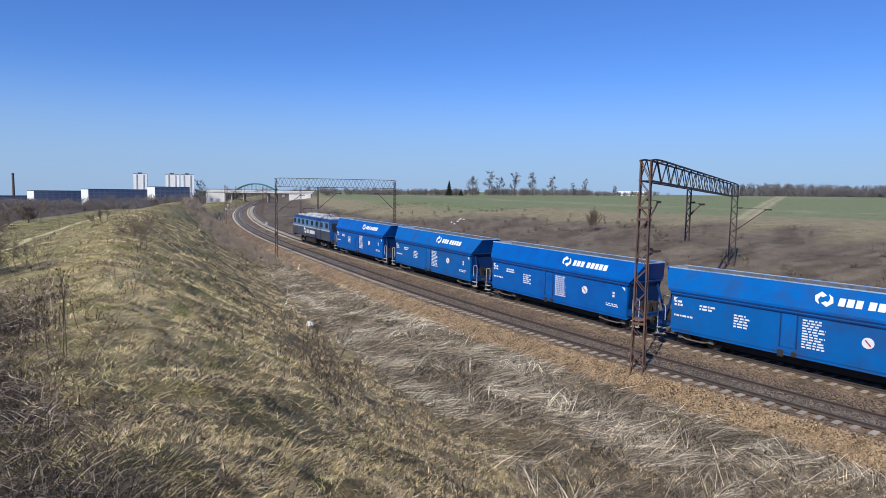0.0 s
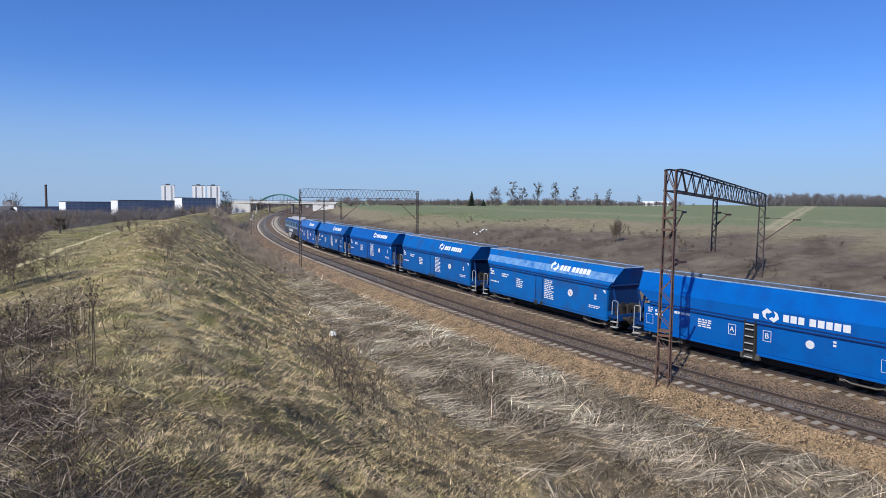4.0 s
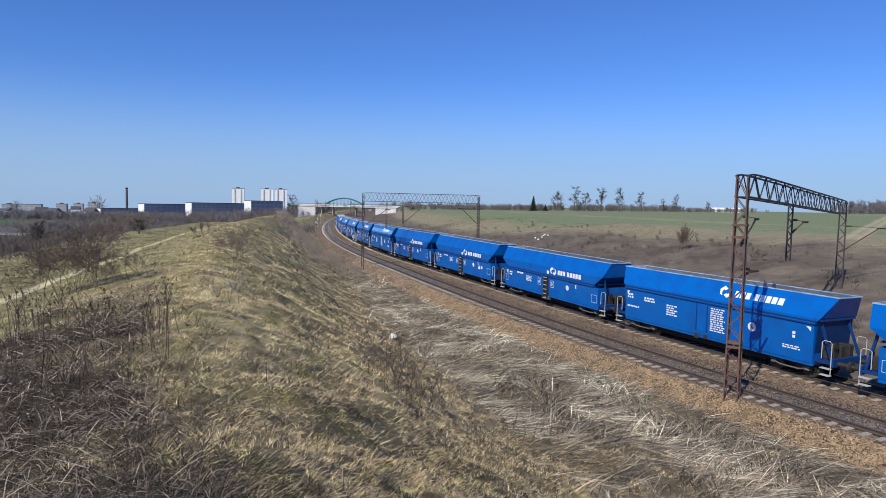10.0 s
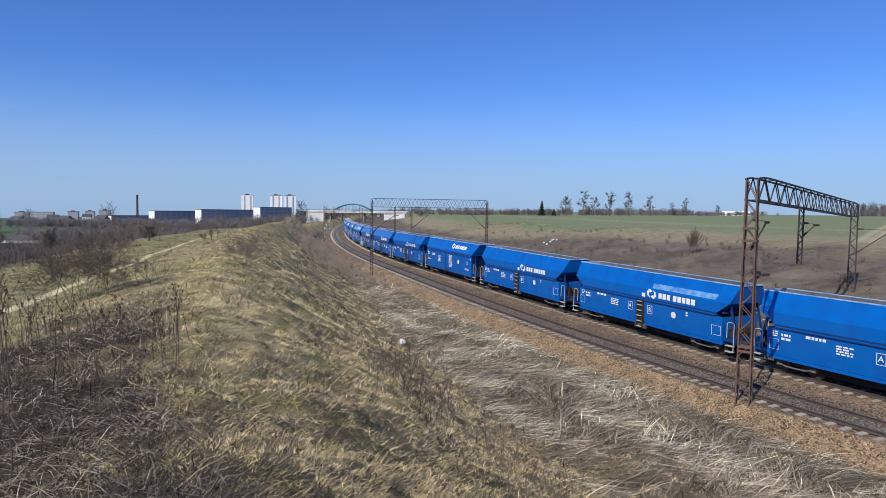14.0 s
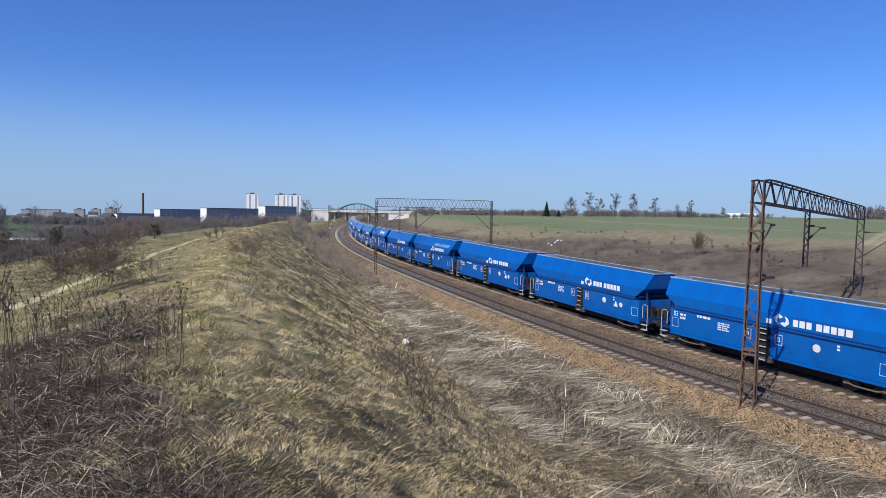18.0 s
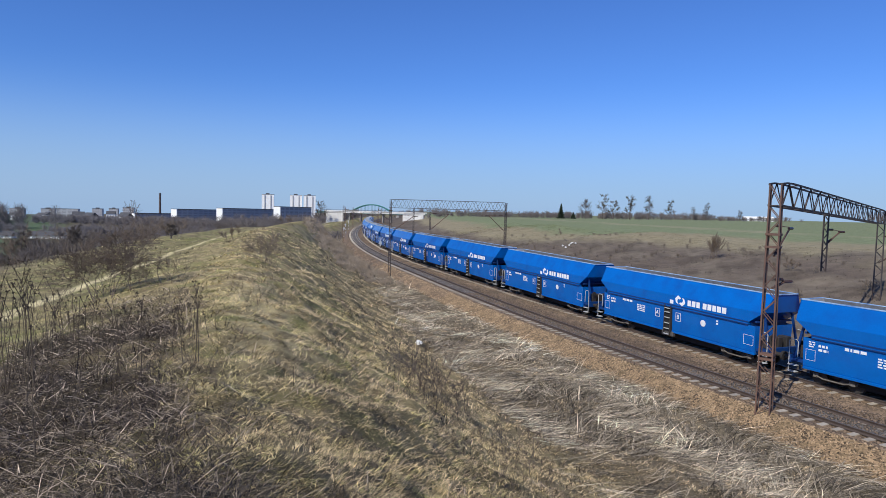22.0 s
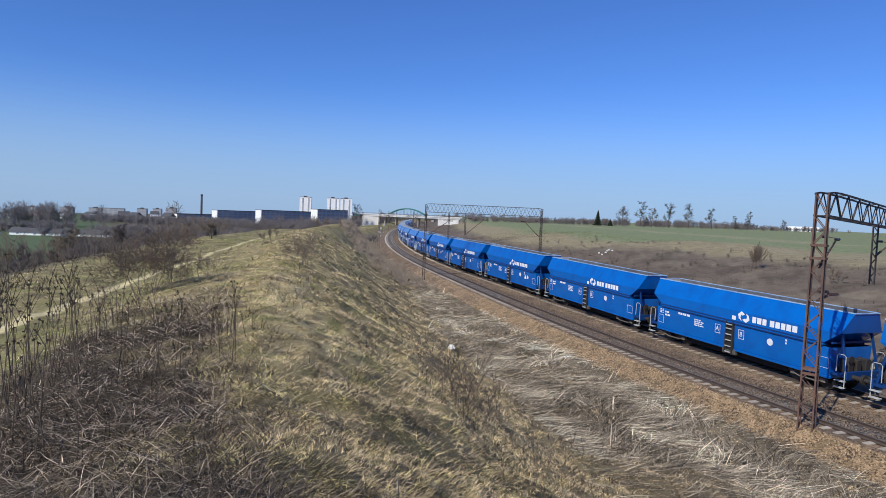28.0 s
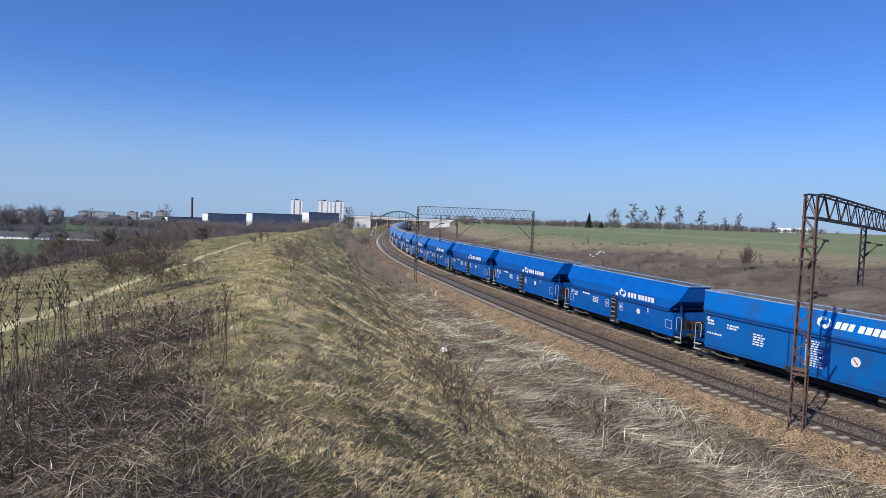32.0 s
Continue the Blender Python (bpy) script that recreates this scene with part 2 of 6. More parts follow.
def rail_z(y):
    """Height of the rail heads: the line climbs gently as it goes away."""
    return -0.35 + 0.72 * smooth01((np.asarray(y, float) - 22) / 58)


NEAR_OFF = 1.25                                 # sleeper end to the middle of the near track


def far_off(y):
    return NEAR_OFF + 5.1 - 1.0 * smooth01((np.asarray(y, float) - 45) / 50)


def line_of(off, y0=-280.0, y1=620.0, step=0.5):
    """Points of a line beside the track, and its running length, 0 where y is 0."""
    y = np.arange(y0, y1, step)
    x, dx = edge_x(y), edge_dx(y)
    o = off(y) if callable(off) else off
    n = np.hypot(1, dx)
    px, py = x + o / n, y - o * dx / n
    s = np.concatenate([[0], np.cumsum(np.hypot(np.diff(px), np.diff(py)))])
    s -= s[np.argmin(abs(y))]
    return px, py, rail_z(y), s


TRAIN_LINE = line_of(far_off)
NEAR_LINE = line_of(NEAR_OFF)


def on_line(line, s):
    return Vector([float(np.interp(s, line[3], line[i])) for i in range(3)])


def side_pose(line, s, side=0.0):
    """A pose at s along a line, x forwards along it, set off to its left by side."""
    a, b = on_line(line, s - 0.5), on_line(line, s + 0.5)
    ang = math.atan2(b.y - a.y, b.x - a.x)
    p = on_line(line, s)
    return Matrix.Translation((p.x - side * math.sin(ang), p.y + side * math.cos(ang), p.z)) @ Matrix.Rotation(ang, 4, "Z")


def left_of(x, y):
    """Metres to the left of the near sleeper ends."""
    return (edge_x(y) - x) / np.hypot(1, edge_dx(y))


def waves(x, y, size, seed):
    """Smooth uneven ground: a few crossed sine waves."""
    rs = np.random.RandomState(seed)
    z = np.zeros_like(np.asarray(x, float))
    for k in range(7):
        a, f, p = rs.uniform(0, 2 * np.pi), rs.uniform(0.6, 1.7) * 2 * np.pi / size, rs.uniform(0, 6.28)
        z = z + np.sin((x * math.cos(a) + y * math.sin(a)) * f + p + 0.9 * np.sin(0.6 * f * (y * math.cos(a) - x * math.sin(a)) + p * 2))
    return z / 7


def lumps(x, y, size, seed):
    """Round, irregular lumps: smooth noise on a lattice, about -1 to 1."""
    rs = np.random.RandomState(seed)
    table = rs.uniform(-1, 1, 4096)
    order = rs.permutation(4096)
    turn = rs.uniform(0.3, 1.2)
    p, q = rs.uniform(0, 6.28, 2)
    x, y = x + 0.3 * size * np.sin((2.3 * y + 0.9 * x) / size + p), y + 0.3 * size * np.sin((2.1 * x - 1.1 * y) / size + q)
    a, b = (x * math.cos(turn) + y * math.sin(turn)) / size, (y * math.cos(turn) - x * math.sin(turn)) / size
    i, j = np.floor(a).astype(np.int64), np.floor(b).astype(np.int64)
    fa, fb = a - i, b - j
    fa, fb = fa * fa * (3 - 2 * fa), fb * fb * (3 - 2 * fb)

    def at(p, q):
        return table[(order[p % 4096] + q) % 4096]
    return (at(i, j) * (1 - fa) + at(i + 1, j) * fa) * (1 - fb) + (at(i, j + 1) * (1 - fa) + at(i + 1, j + 1) * fa) * fb


def crest_u(y):
    return np.clip(25.0 - 0.13 * np.asarray(y, float), 8.5, 34.0)


def crest_z(y):
    y = np.asarray(y, float)
    return 5.0 + 0.5 * smooth01((y - 10) / 60) - 4.2 * smooth01((y - 104) / 60)


def ground_z(x, y, rough=True):
    x, y = np.asarray(x, float), np.asarray(y, float)
    u, rz = left_of(x, y), rail_z(y)
    bed = rz - 0.95
    uc, zc = crest_u(y), crest_z(y)
    wide = np.minimum(11.0, uc - 3.0)
    t = np.clip((u - uc + wide) / wide, 0, 1)
    up = bed + (zc - bed) * (0.55 * smooth01(t) + 0.45 * t) + 0.35 * smooth01((u - 4) / 6) * (1 - t)
    d = u - uc
    left = zc - 0.012 * np.minimum(d, 70) - 1.25 * smooth01(d / 7) - 9.6 * smooth01((d - 10) / 36) - 0.006 * np.clip(d - 70, 0, 1200) - 0.03 * np.clip(d - 330, 0, 5000)
    z = np.where(u < uc, up, left)
    v = -u - 10.5
    rise = bed + 0.2 + (4.5 - bed) * smooth01(v / 42) ** 0.85 + 0.0125 * np.clip(v - 36, 0, 260) + 0.0024 * np.clip(v - 260, 0, 2500)
    z = np.where(v > 0, rise, z)
    far = smooth01((y - 330) / 250)
    z = np.where(v > 0, z * (1 - 0.25 * far), z)
    if rough:
        r = np.hypot(x, y)
        k = (smooth01((u - 3) / 6) + smooth01(v / 12)) * (1 - 0.55 * smooth01((u - uc + 1.5) / 2.5))
        z = z + k * (0.24 * waves(x, y, 7, 3) + 0.1 * lumps(x, y, 1.7, 4) + 0.05 * lumps(x, y, 0.6, 6) * (r < 60) + 0.12 * np.clip(1.5 * lumps(x, y, 1.0, 8), -0.5, 1) * (r < 60) * smooth01((u - 8) / 4)) * (1 - 0.75 * smooth01((v - 45) / 10))
        z = z + k * 0.8 * waves(x, y, 60, 5) * smooth01((r - 60) / 60) * (1 - 0.6 * smooth01((v - 40) / 20))
    return z


def path_d(x, y):
    """Distance from the middle of the trodden track on the back of the bank."""
    d = left_of(x, y) - crest_u(y)
    return d - np.interp(y, (15, 23, 29, 37, 55, 90, 140), (7.6, 7.2, 6.8, 6.1, 5.3, 6.0, 7.0)) + 0.2 * waves(x, y, 25, 9)


def blend(a, b, k):
    return a + (np.asarray(b) - a) * np.asarray(k)[:, None]


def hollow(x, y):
    """High in the gaps between tussocks, whose shade is put into the cover colour."""
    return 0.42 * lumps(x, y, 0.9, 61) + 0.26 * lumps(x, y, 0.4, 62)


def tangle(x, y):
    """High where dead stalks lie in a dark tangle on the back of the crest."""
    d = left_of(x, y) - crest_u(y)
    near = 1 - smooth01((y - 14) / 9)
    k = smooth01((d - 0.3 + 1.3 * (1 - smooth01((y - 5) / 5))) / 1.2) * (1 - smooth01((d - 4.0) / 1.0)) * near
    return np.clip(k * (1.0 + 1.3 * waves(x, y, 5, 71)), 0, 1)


def cover_color(x, y):
    """What covers the ground: dead grass, green regrowth, reeds, bare soil, a young crop."""
    n = len(x)
    u = left_of(x, y)
    d = u - crest_u(y)
    w1, w2, w3 = waves(x, y, 14, 21), waves(x, y, 4, 22), waves(x, y, 1.3, 23)
    c = np.tile(np.array((0.3, 0.245, 0.125)), (n, 1))
    c = blend(c, (0.43, 0.35, 0.18), np.clip(0.4 + 1.3 * w2 + 0.5 * w3, 0, 1) * 0.65)
    c = blend(c, (0.2, 0.2, 0.062), np.clip(0.1 + 1.7 * w1 + 0.9 * w3, 0, 1) * (0.45 + 0.3 * smooth01((d - 0.5) / 2)) * smooth01((d + 7) / 4))
    c = blend(c, (0.235, 0.22, 0.1), smooth01((d - 3.0) / 2) * np.clip(0.6 + 1.2 * w2, 0, 1) * 0.75)
    c = blend(c, (0.5, 0.415, 0.22), smooth01(1.4 - abs(d + 0.9 + 0.8 * w2)) * smooth01((34 - y) / 14) * 0.6)
    c = blend(c, (0.15, 0.11, 0.07), smooth01((w2 + w3 - 0.2) / 0.3) * 0.5)
    # gaps between tussocks darkened: their shade is put into the colour
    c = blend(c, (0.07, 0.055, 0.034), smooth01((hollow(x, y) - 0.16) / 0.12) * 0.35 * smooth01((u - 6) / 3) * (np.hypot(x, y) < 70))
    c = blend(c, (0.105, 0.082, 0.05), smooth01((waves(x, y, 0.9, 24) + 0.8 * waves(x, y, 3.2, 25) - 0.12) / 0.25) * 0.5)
    c = blend(c, (0.17, 0.18, 0.06), smooth01((waves(x, y, 2.6, 26) + 0.5 * w3 - 0.2) / 0.2) * 0.5 * smooth01((d + 8) / 4))
    reeds = smooth01((np.maximum(crest_u(y) - 9.6, 4.0) + 2.5 * w1 - u) / 2.5) * smooth01((u - 2.2) / 2)
    c = blend(c, (0.15, 0.118, 0.078), reeds * 0.85)
    c = blend(c, (0.35, 0.28, 0.18), reeds * smooth01((waves(x, y, 5, 51) + 0.5 * waves(x, y, 1.8, 55) - 0.02) / 0.25) * 0.65)
    # ground below the tangled stalks blackened: shade among them put into the colour
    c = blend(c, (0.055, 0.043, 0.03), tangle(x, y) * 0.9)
    c = blend(c, (0.125, 0.105, 0.08), smooth01((d - 11) / 5) * 0.85)
    c = blend(c, (0.6, 0.51, 0.28), smooth01((0.36 - abs(path_d(x, y))) / 0.2))
    c = blend(c, (0.22, 0.18, 0.125), smooth01((5.5 - u) / 2) * smooth01((u - 1.2) / 0.6) * 0.75)
    c = blend(c, (0.24, 0.165, 0.095), smooth01((1.2 + 1.2 * w2 + w3 - abs(u - 0.3)) / 1.2) * 0.7)
    v = -u - 10.5
    ve = v * (1 + 0.8 * smooth01((y - 85) / 60))
    c = np.where((v > -9)[:, None], blend(np.tile(np.array((0.145, 0.115, 0.088)), (n, 1)), (0.22, 0.185, 0.135), np.clip(0.25 + w2 + w1, 0, 1) * 0.65), c)
    c = blend(c, (0.075, 0.06, 0.045), smooth01((waves(x, y, 9, 81) + 0.6 * waves(x, y, 3, 82) - 0.12) / 0.25) * (v > 0) * 0.55)
    c = blend(c, (0.33, 0.285, 0.17), smooth01((ve - 29 - 8 * w1) / 9) * 0.75)
    c = blend(c, (0.2, 0.235, 0.12), smooth01((ve - 51 - 6 * w1) / 10) * 0.9)
    c = blend(c, (0.34, 0.3, 0.19), smooth01(1 - abs(v - 78 - 10 * w1) / 6) * 0.6 + smooth01((waves(x, y, 160, 31) - 0.3) / 0.2) * smooth01((v - 60) / 10) * 0.25)
    for (xa, ya), (xb, yb) in LANES:
        dx, dy = xb - xa, yb - ya
        dist = abs((x - xa) * dy - (y - ya) * dx) / math.hypot(dx, dy)
        wide = 0.5 + 0.0028 * np.hypot(x, y)
        c = blend(c, (0.45, 0.385, 0.24), smooth01((wide - abs(dist - wide * 0.9)) / wide * 1.6) * smooth01((v - 40) / 10) * 0.8)
    c = blend(c, (0.1, 0.15, 0.075), smooth01((d - 68) / 10) * 0.85 * smooth01((-x - 0.62 * y) / 25))
    return np.clip(c, 0.01, 1)


LANES = (((38.0, 60.0), (300.0, 410.0)), ((95.0, 70.0), (420.0, 330.0)))      # sandy farm lanes across the crop
GROUND = cover_mat("dry_grass_and_soil")


def build_ground():
    """One sheet, fine near the viewer and coarse far off, right round to the horizon."""
    ang = np.concatenate([np.linspace(-180, -62, 40, endpoint=False), np.linspace(-62, 62, 640, endpoint=False), np.linspace(62, 180, 41)])
    rad = np.concatenate([[0.0], np.geomspace(0.8, 3, 14, endpoint=False), np.geomspace(3, 70, 330, endpoint=False), np.geomspace(70, 4600, 120)])
    A, Rr = np.meshgrid(np.radians(ang), rad)
    x, y = (np.sin(A) * Rr).ravel() + 0.31, (np.cos(A) * Rr).ravel() - 0.47
    z = ground_z(x, y)
    n, k = len(rad), len(ang)
    i = np.arange(n - 1)[:, None] * k + np.arange(k - 1)[None, :]
    faces = np.stack([i, i + k, i + k + 1, i + 1], -1).reshape(-1, 4)[:, ::-1]
    c = cover_color(x, y)                       # dark thatch; shade between the near blades is put into its colour
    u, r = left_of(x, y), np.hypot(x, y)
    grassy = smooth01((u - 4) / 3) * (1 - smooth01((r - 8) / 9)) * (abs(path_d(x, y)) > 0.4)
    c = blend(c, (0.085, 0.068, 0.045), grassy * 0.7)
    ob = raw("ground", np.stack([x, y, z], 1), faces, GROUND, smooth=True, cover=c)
    return tagged(ob, "dry spring grassland, a railway bank and young green crop fields", "ground", kind="structure")


build_ground()

# ---- tracks ----
BALLAST = mat("brown_iron_stained_ballast", (0.22, 0.15, 0.09), 0.95, spread=0.75, scale=1.2, stones=13, bump=1.0, bump_size=0.06,
              stain=(0.085, 0.062, 0.045), stain_amount=0.8, stain_scale=0.45)
BALLAST_EDGE = mat("orange_rust_stained_ballast", (0.26, 0.175, 0.095), 0.95, spread=0.85, scale=1.5, stones=16, bump=1.0, bump_size=0.06,
                   stain=(0.2, 0.14, 0.07), stain_amount=0.7, stain_scale=1.6)


def strip(name, ys, offs, zs, material, smooth=False):
    """A strip along the railway: cross-section points offs, zs (from the rail heads) repeated along ys."""
    ys = np.asarray(ys, float)
    n = np.hypot(1, edge_dx(ys))
    vs = []
    for o, z in zip(offs, zs):
        oo = o(ys) if callable(o) else np.full_like(ys, o)
        vs.append(np.stack([edge_x(ys) + oo / n, ys - oo * edge_dx(ys) / n, rail_z(ys) + z], 1))
    v = np.stack(vs, 1)
    m, k = v.shape[:2]
    i = np.arange(m - 1)[:, None] * k + np.arange(k - 1)[None, :]
    faces = np.stack([i, i + 1, i + k + 1, i + k], -1).reshape(-1, 4)
    return raw(name, v.reshape(-1, 3), faces, material, smooth=smooth)


YS = np.concatenate([np.arange(-200, -10, 4.0), np.arange(-10, 120, 0.8), np.arange(120, 620, 4.0)])
tagged(strip("ballast_bed", YS, [-0.35, 0.0, lambda y: far_off(y) - 2.6, lambda y: far_off(y) - 1.6, lambda y: far_off(y) + 1.6, lambda y: far_off(y) + 3.4],
             [-0.24, -0.2, -0.34, -0.2, -0.2, -0.9], BALLAST), "rust-brown crushed stone bed under two railway tracks", "ballast", kind="structure")
for ys, stone, words in ((YS[YS <= 62], BALLAST_EDGE, "orange iron-stained stone shoulder beside the track"),
                         (YS[YS >= 61], BALLAST, "brown stone shoulder beside the curve of the track")):
    tagged(strip("ballast_shoulder", ys, [-1.9, -1.2, -0.35], [-0.99, -0.62, -0.236], stone), words, "ballast", kind="structure")


tagged(strip("track_gravel", YS, [NEAR_OFF - 0.68, NEAR_OFF - 0.3, NEAR_OFF + 0.3, NEAR_OFF + 0.68], [-0.185, -0.14, -0.14, -0.185], GRAVEL),
       "grey dusty gravel between the rails of the empty track", "ballast", kind="structure")


def rail_strip(name, line_off, side, label):
    o = (lambda y: line_off(y) + side) if callable(line_off) else line_off + side
    f = (lambda d: (lambda y: o(y) + d)) if callable(o) else (lambda d: o + d)
    prof = [(-0.07, -0.17), (-0.02, -0.14), (-0.02, -0.05), (-0.036, -0.04), (-0.036, -0.002), (-0.028, 0.0), (0.028, 0.0), (0.036, -0.002), (0.036, -0.04), (0.02, -0.05), (0.02, -0.14), (0.07, -0.17)]
    ob = strip(name, YS, [f(a) for a, _ in prof], [b for _, b in prof], [RAIL_SIDE, RAIL_TOP])
    k = len(prof) - 1
    idx = np.zeros(len(ob.data.polygons), np.int32)
    idx[5::k] = 1
    ob.data.polygons.foreach_set("material_index", idx)
    return tagged(ob, label, "rail", "rails of the two tracks", kind="structure")


for line_off, what in ((NEAR_OFF, "empty near"), (far_off, "occupied far")):
    for side in (-0.753, 0.753):
        rail_strip("rail", line_off, side, "rusty steel rail with a bright worn head, " + what + " track")


# ---- the gantries that carry the overhead line ----
def lattice(bm, a, b, wa, wb, da, db, panels, leg=0.09, brace=0.05):
    """A four-legged lattice mast from a up to b; widths along x (w) and y (d)."""
    a, b = Vector(a), Vector(b)

    def corner(t, i, j):
        w, d = wa + (wb - wa) * t, da + (db - da) * t
        return a.lerp(b, t) + Vector((i * w / 2, j * d / 2, 0))
    for i in (-1, 1):
        for j in (-1, 1):
            beam(bm, corner(0, i, j), corner(1, i, j), leg)
    for k in range(panels):
        t0, t1 = k / panels, (k + 1) / panels
        for (i0, j0), (i1, j1) in (((-1, -1), (1, -1)), ((-1, 1), (1, 1)), ((-1, -1), (-1, 1)), ((1, -1), (1, 1))):
            if k % 2:
                (i0, j0), (i1, j1) = (i1, j1), (i0, j0)
            beam(bm, corner(t0, i0, j0), corner(t1, i1, j1), brace)


def insulator(bm, a, b):
    a, b = Vector(a), Vector(b)
    d = (b - a)
    n = max(int(d.length / 0.07), 3)
    tube(bm, [a, b], 0.03, 6)
    for k in range(n):
        disc(bm, a + d * (k + 0.5) / n, 0.062, d, 0.03, 8)


def gantry(name, m, span, height, drops, arms, label, sink=1.0, stout=1.0, fall=0.0):
    """A portal: a tapered lattice mast at x 0 and one at x span, a lattice beam across them (falling by fall) and hanging posts."""
    g = new(name)
    g.matrix_basis = m
    for x0, nm in ((0.0, "front_mast"), (span, "back_mast")):
        bm = bmesh.new()
        top = height - (fall if x0 else 0.0)
        lattice(bm, (x0, 0, -sink), (x0, 0, top - 1.05), 0.4 * stout, 0.26 * stout, 0.58 * stout, 0.46 * stout, 17, 0.06 * stout, 0.032 * stout)
        lattice(bm, (x0, 0, top - 1.05), (x0, 0, top - 0.1), 0.26 * stout, 0.26 * stout, 0.46 * stout, 0.46 * stout, 1, 0.06 * stout, 0.032 * stout)
        if x0 == 0:
            for z in (2.05, 2.25, 6.95, 7.5):
                box(bm, -0.2, 0.2, -0.3, 0.3, z, z + 0.1)
        part(nm, bm, RUST if x0 == 0 and stout == 1.0 else IRON, g, "tapered rusty lattice mast")
        bm = bmesh.new()
        box(bm, x0 - 0.4, x0 + 0.4, -0.55, 0.55, -sink - 0.9, -sink - 0.1, 0.04)
        part("footing", bm, CONCRETE, g, "concrete mast footing")
    n = int(round(span / (2.1 if stout == 1.0 else 1.0)))
    hy = 0.25 * stout
    chord, web = 0.075 * stout, 0.042 * stout

    def low(x):
        return height - 1.0 - fall * x / span

    def high(x):
        k = abs(2 * x / span - 1)
        return height + 0.05 - fall * x / span - (0.12 if stout == 1.0 else 0.06) * k ** 24
    for y in (-hy, hy):
        bm = bmesh.new()
        beam(bm, (-0.15, y, low(0)), (span + 0.15, y, low(span)), chord)
        xs = [-0.15 + (span + 0.3) * (0.5 - 0.5 * math.cos(math.pi * k / 20)) for k in range(21)]
        for p, q in zip(xs, xs[1:]):
            beam(bm, (p, y, high(p)), (q, y, high(q)), chord)
        part("chord", bm, IRON, g, "dark steel chords of the cross beam")
        for k in range(n):
            x0, x1, x2 = span * k / n, span * (k + 0.5) / n, span * (k + 1) / n
            bm = bmesh.new()
            za, zb = (low, high) if y < 0 or stout == 1.0 else (high, low)
            beam(bm, (x0, y, za(x0)), (x1, y, zb(x1)), web)
            beam(bm, (x1, y, zb(x1)), (x2, y, za(x2)), web)
            part("web_bar", bm, IRON, g)
    for k in range(2 * n + 1):
        x0 = span * k / (2 * n)
        z0 = high(x0) if k % 2 else low(x0)
        bm = bmesh.new()
        beam(bm, (x0, -hy, z0), (x0, hy, z0), web * 0.9)
        part("cross_tie", bm, IRON, g)
    for x0, bottom in drops:
        bm = bmesh.new()
        lattice(bm, (x0, 0, bottom), (x0, 0, low(x0)), 0.2 * stout, 0.2 * stout, 0.22 * stout, 0.22 * stout, 9, 0.045 * stout, 0.026 * stout)
        part("hanging_post", bm, IRON, g, "lattice post hanging from the beam")
    for x0, z0, dx, dy, dz in arms:
        bm = bmesh.new()
        tip = Vector((x0 + dx, dy, z0 + dz))
        tube(bm, [(x0, 0, z0), tip], 0.045, 6)
        tube(bm, [(x0, 0, z0 + dz + 0.15), tip + Vector((0, 0, 0.05))], 0.018, 5)
        arm = part("bracket_arm", bm, RUST, g, "steel bracket arm for the overhead wire")
        d = Vector((dx, dy, dz)).normalized()
        flat = Vector((dx, dy, 0)).normalized()
        e = Vector((x0, 0, z0))
        for p, q in ((e + d * 0.2, e + d * 0.7), (e + flat * 0.2 + Vector((0, 0, dz + 0.12)), e + flat * 0.7 + Vector((0, 0, dz + 0.12))), (tip - flat * 0.15, tip + flat * 0.5)):
            bm = bmesh.new()
            insulator(bm, p, q)
            part("insulator", bm, INSULATOR, arm, "ribbed brown insulator")
    return tagged(g, label, "catenary gantry", "gantries over the railway")


# near gantry: across the tracks; far gantry further along the line
near_gantry = gantry("catenary_gantry", pose(13.4, 27.85, -0.35, 0, 0, 50.2), 30.9, 9.8,
                     [(10.4, 5.4)], [(0.2, 6.6, 2.4, 0.0, 1.2), (0.2, 5.2, 0.8, -0.3, 0.25), (10.6, 6.9, 1.5, -0.4, 0.7), (30.9, 5.0, 1.2, -2.4, 2.0)],
                     "rusty steel lattice gantry spanning the railway tracks", fall=0.7)
far_gantry = gantry("catenary_gantry", pose(-9.2, 78.5, 0.2, 0, 0, 12.0), 14.8, 8.9,
                    [(2.9, 4.6), (5.0, 5.2)], [(0.3, 5.0, 2.6, 0.0, 1.9), (5.1, 5.3, 2.2, 0.0, 1.9), (14.6, 5.3, -2.0, 0.0, 1.9)],
                    "rusty steel lattice gantry spanning the railway tracks", stout=0.72)


# ---- the train ----
PITCH = 16.0
N_WAGONS = 26
PLAIN = {0, 1, 2, 3, 4, 8, 22, 23, 24, 25}


def passed(t):
    """Wagons that have gone by the near gantry at t seconds: the train gathers speed."""
    return 0.0368 + 0.54647 * t + 0.00201276 * t * t


def train_s(t, behind):
    """Running length of a place so many wagons behind the engine's rear coupling."""
    return 34.6 + PITCH * (passed(t) + 3.0 - behind)


def wagon_profile(plain):
    if plain:                                   # a tall straight side wall below one sloping panel
        return [(1.36, 0.72), (1.42, 0.88), (1.44, 2.74), (1.48, 2.77), (1.48, 2.9), (1.44, 2.92), (1.44, 3.06), (0.84, 4.12)]
    return [(1.29, 0.72), (1.365, 0.88), (1.43, 2.3), (1.48, 2.33), (1.48, 2.48), (1.45, 2.5), (1.45, 3.1), (0.84, 4.12)]


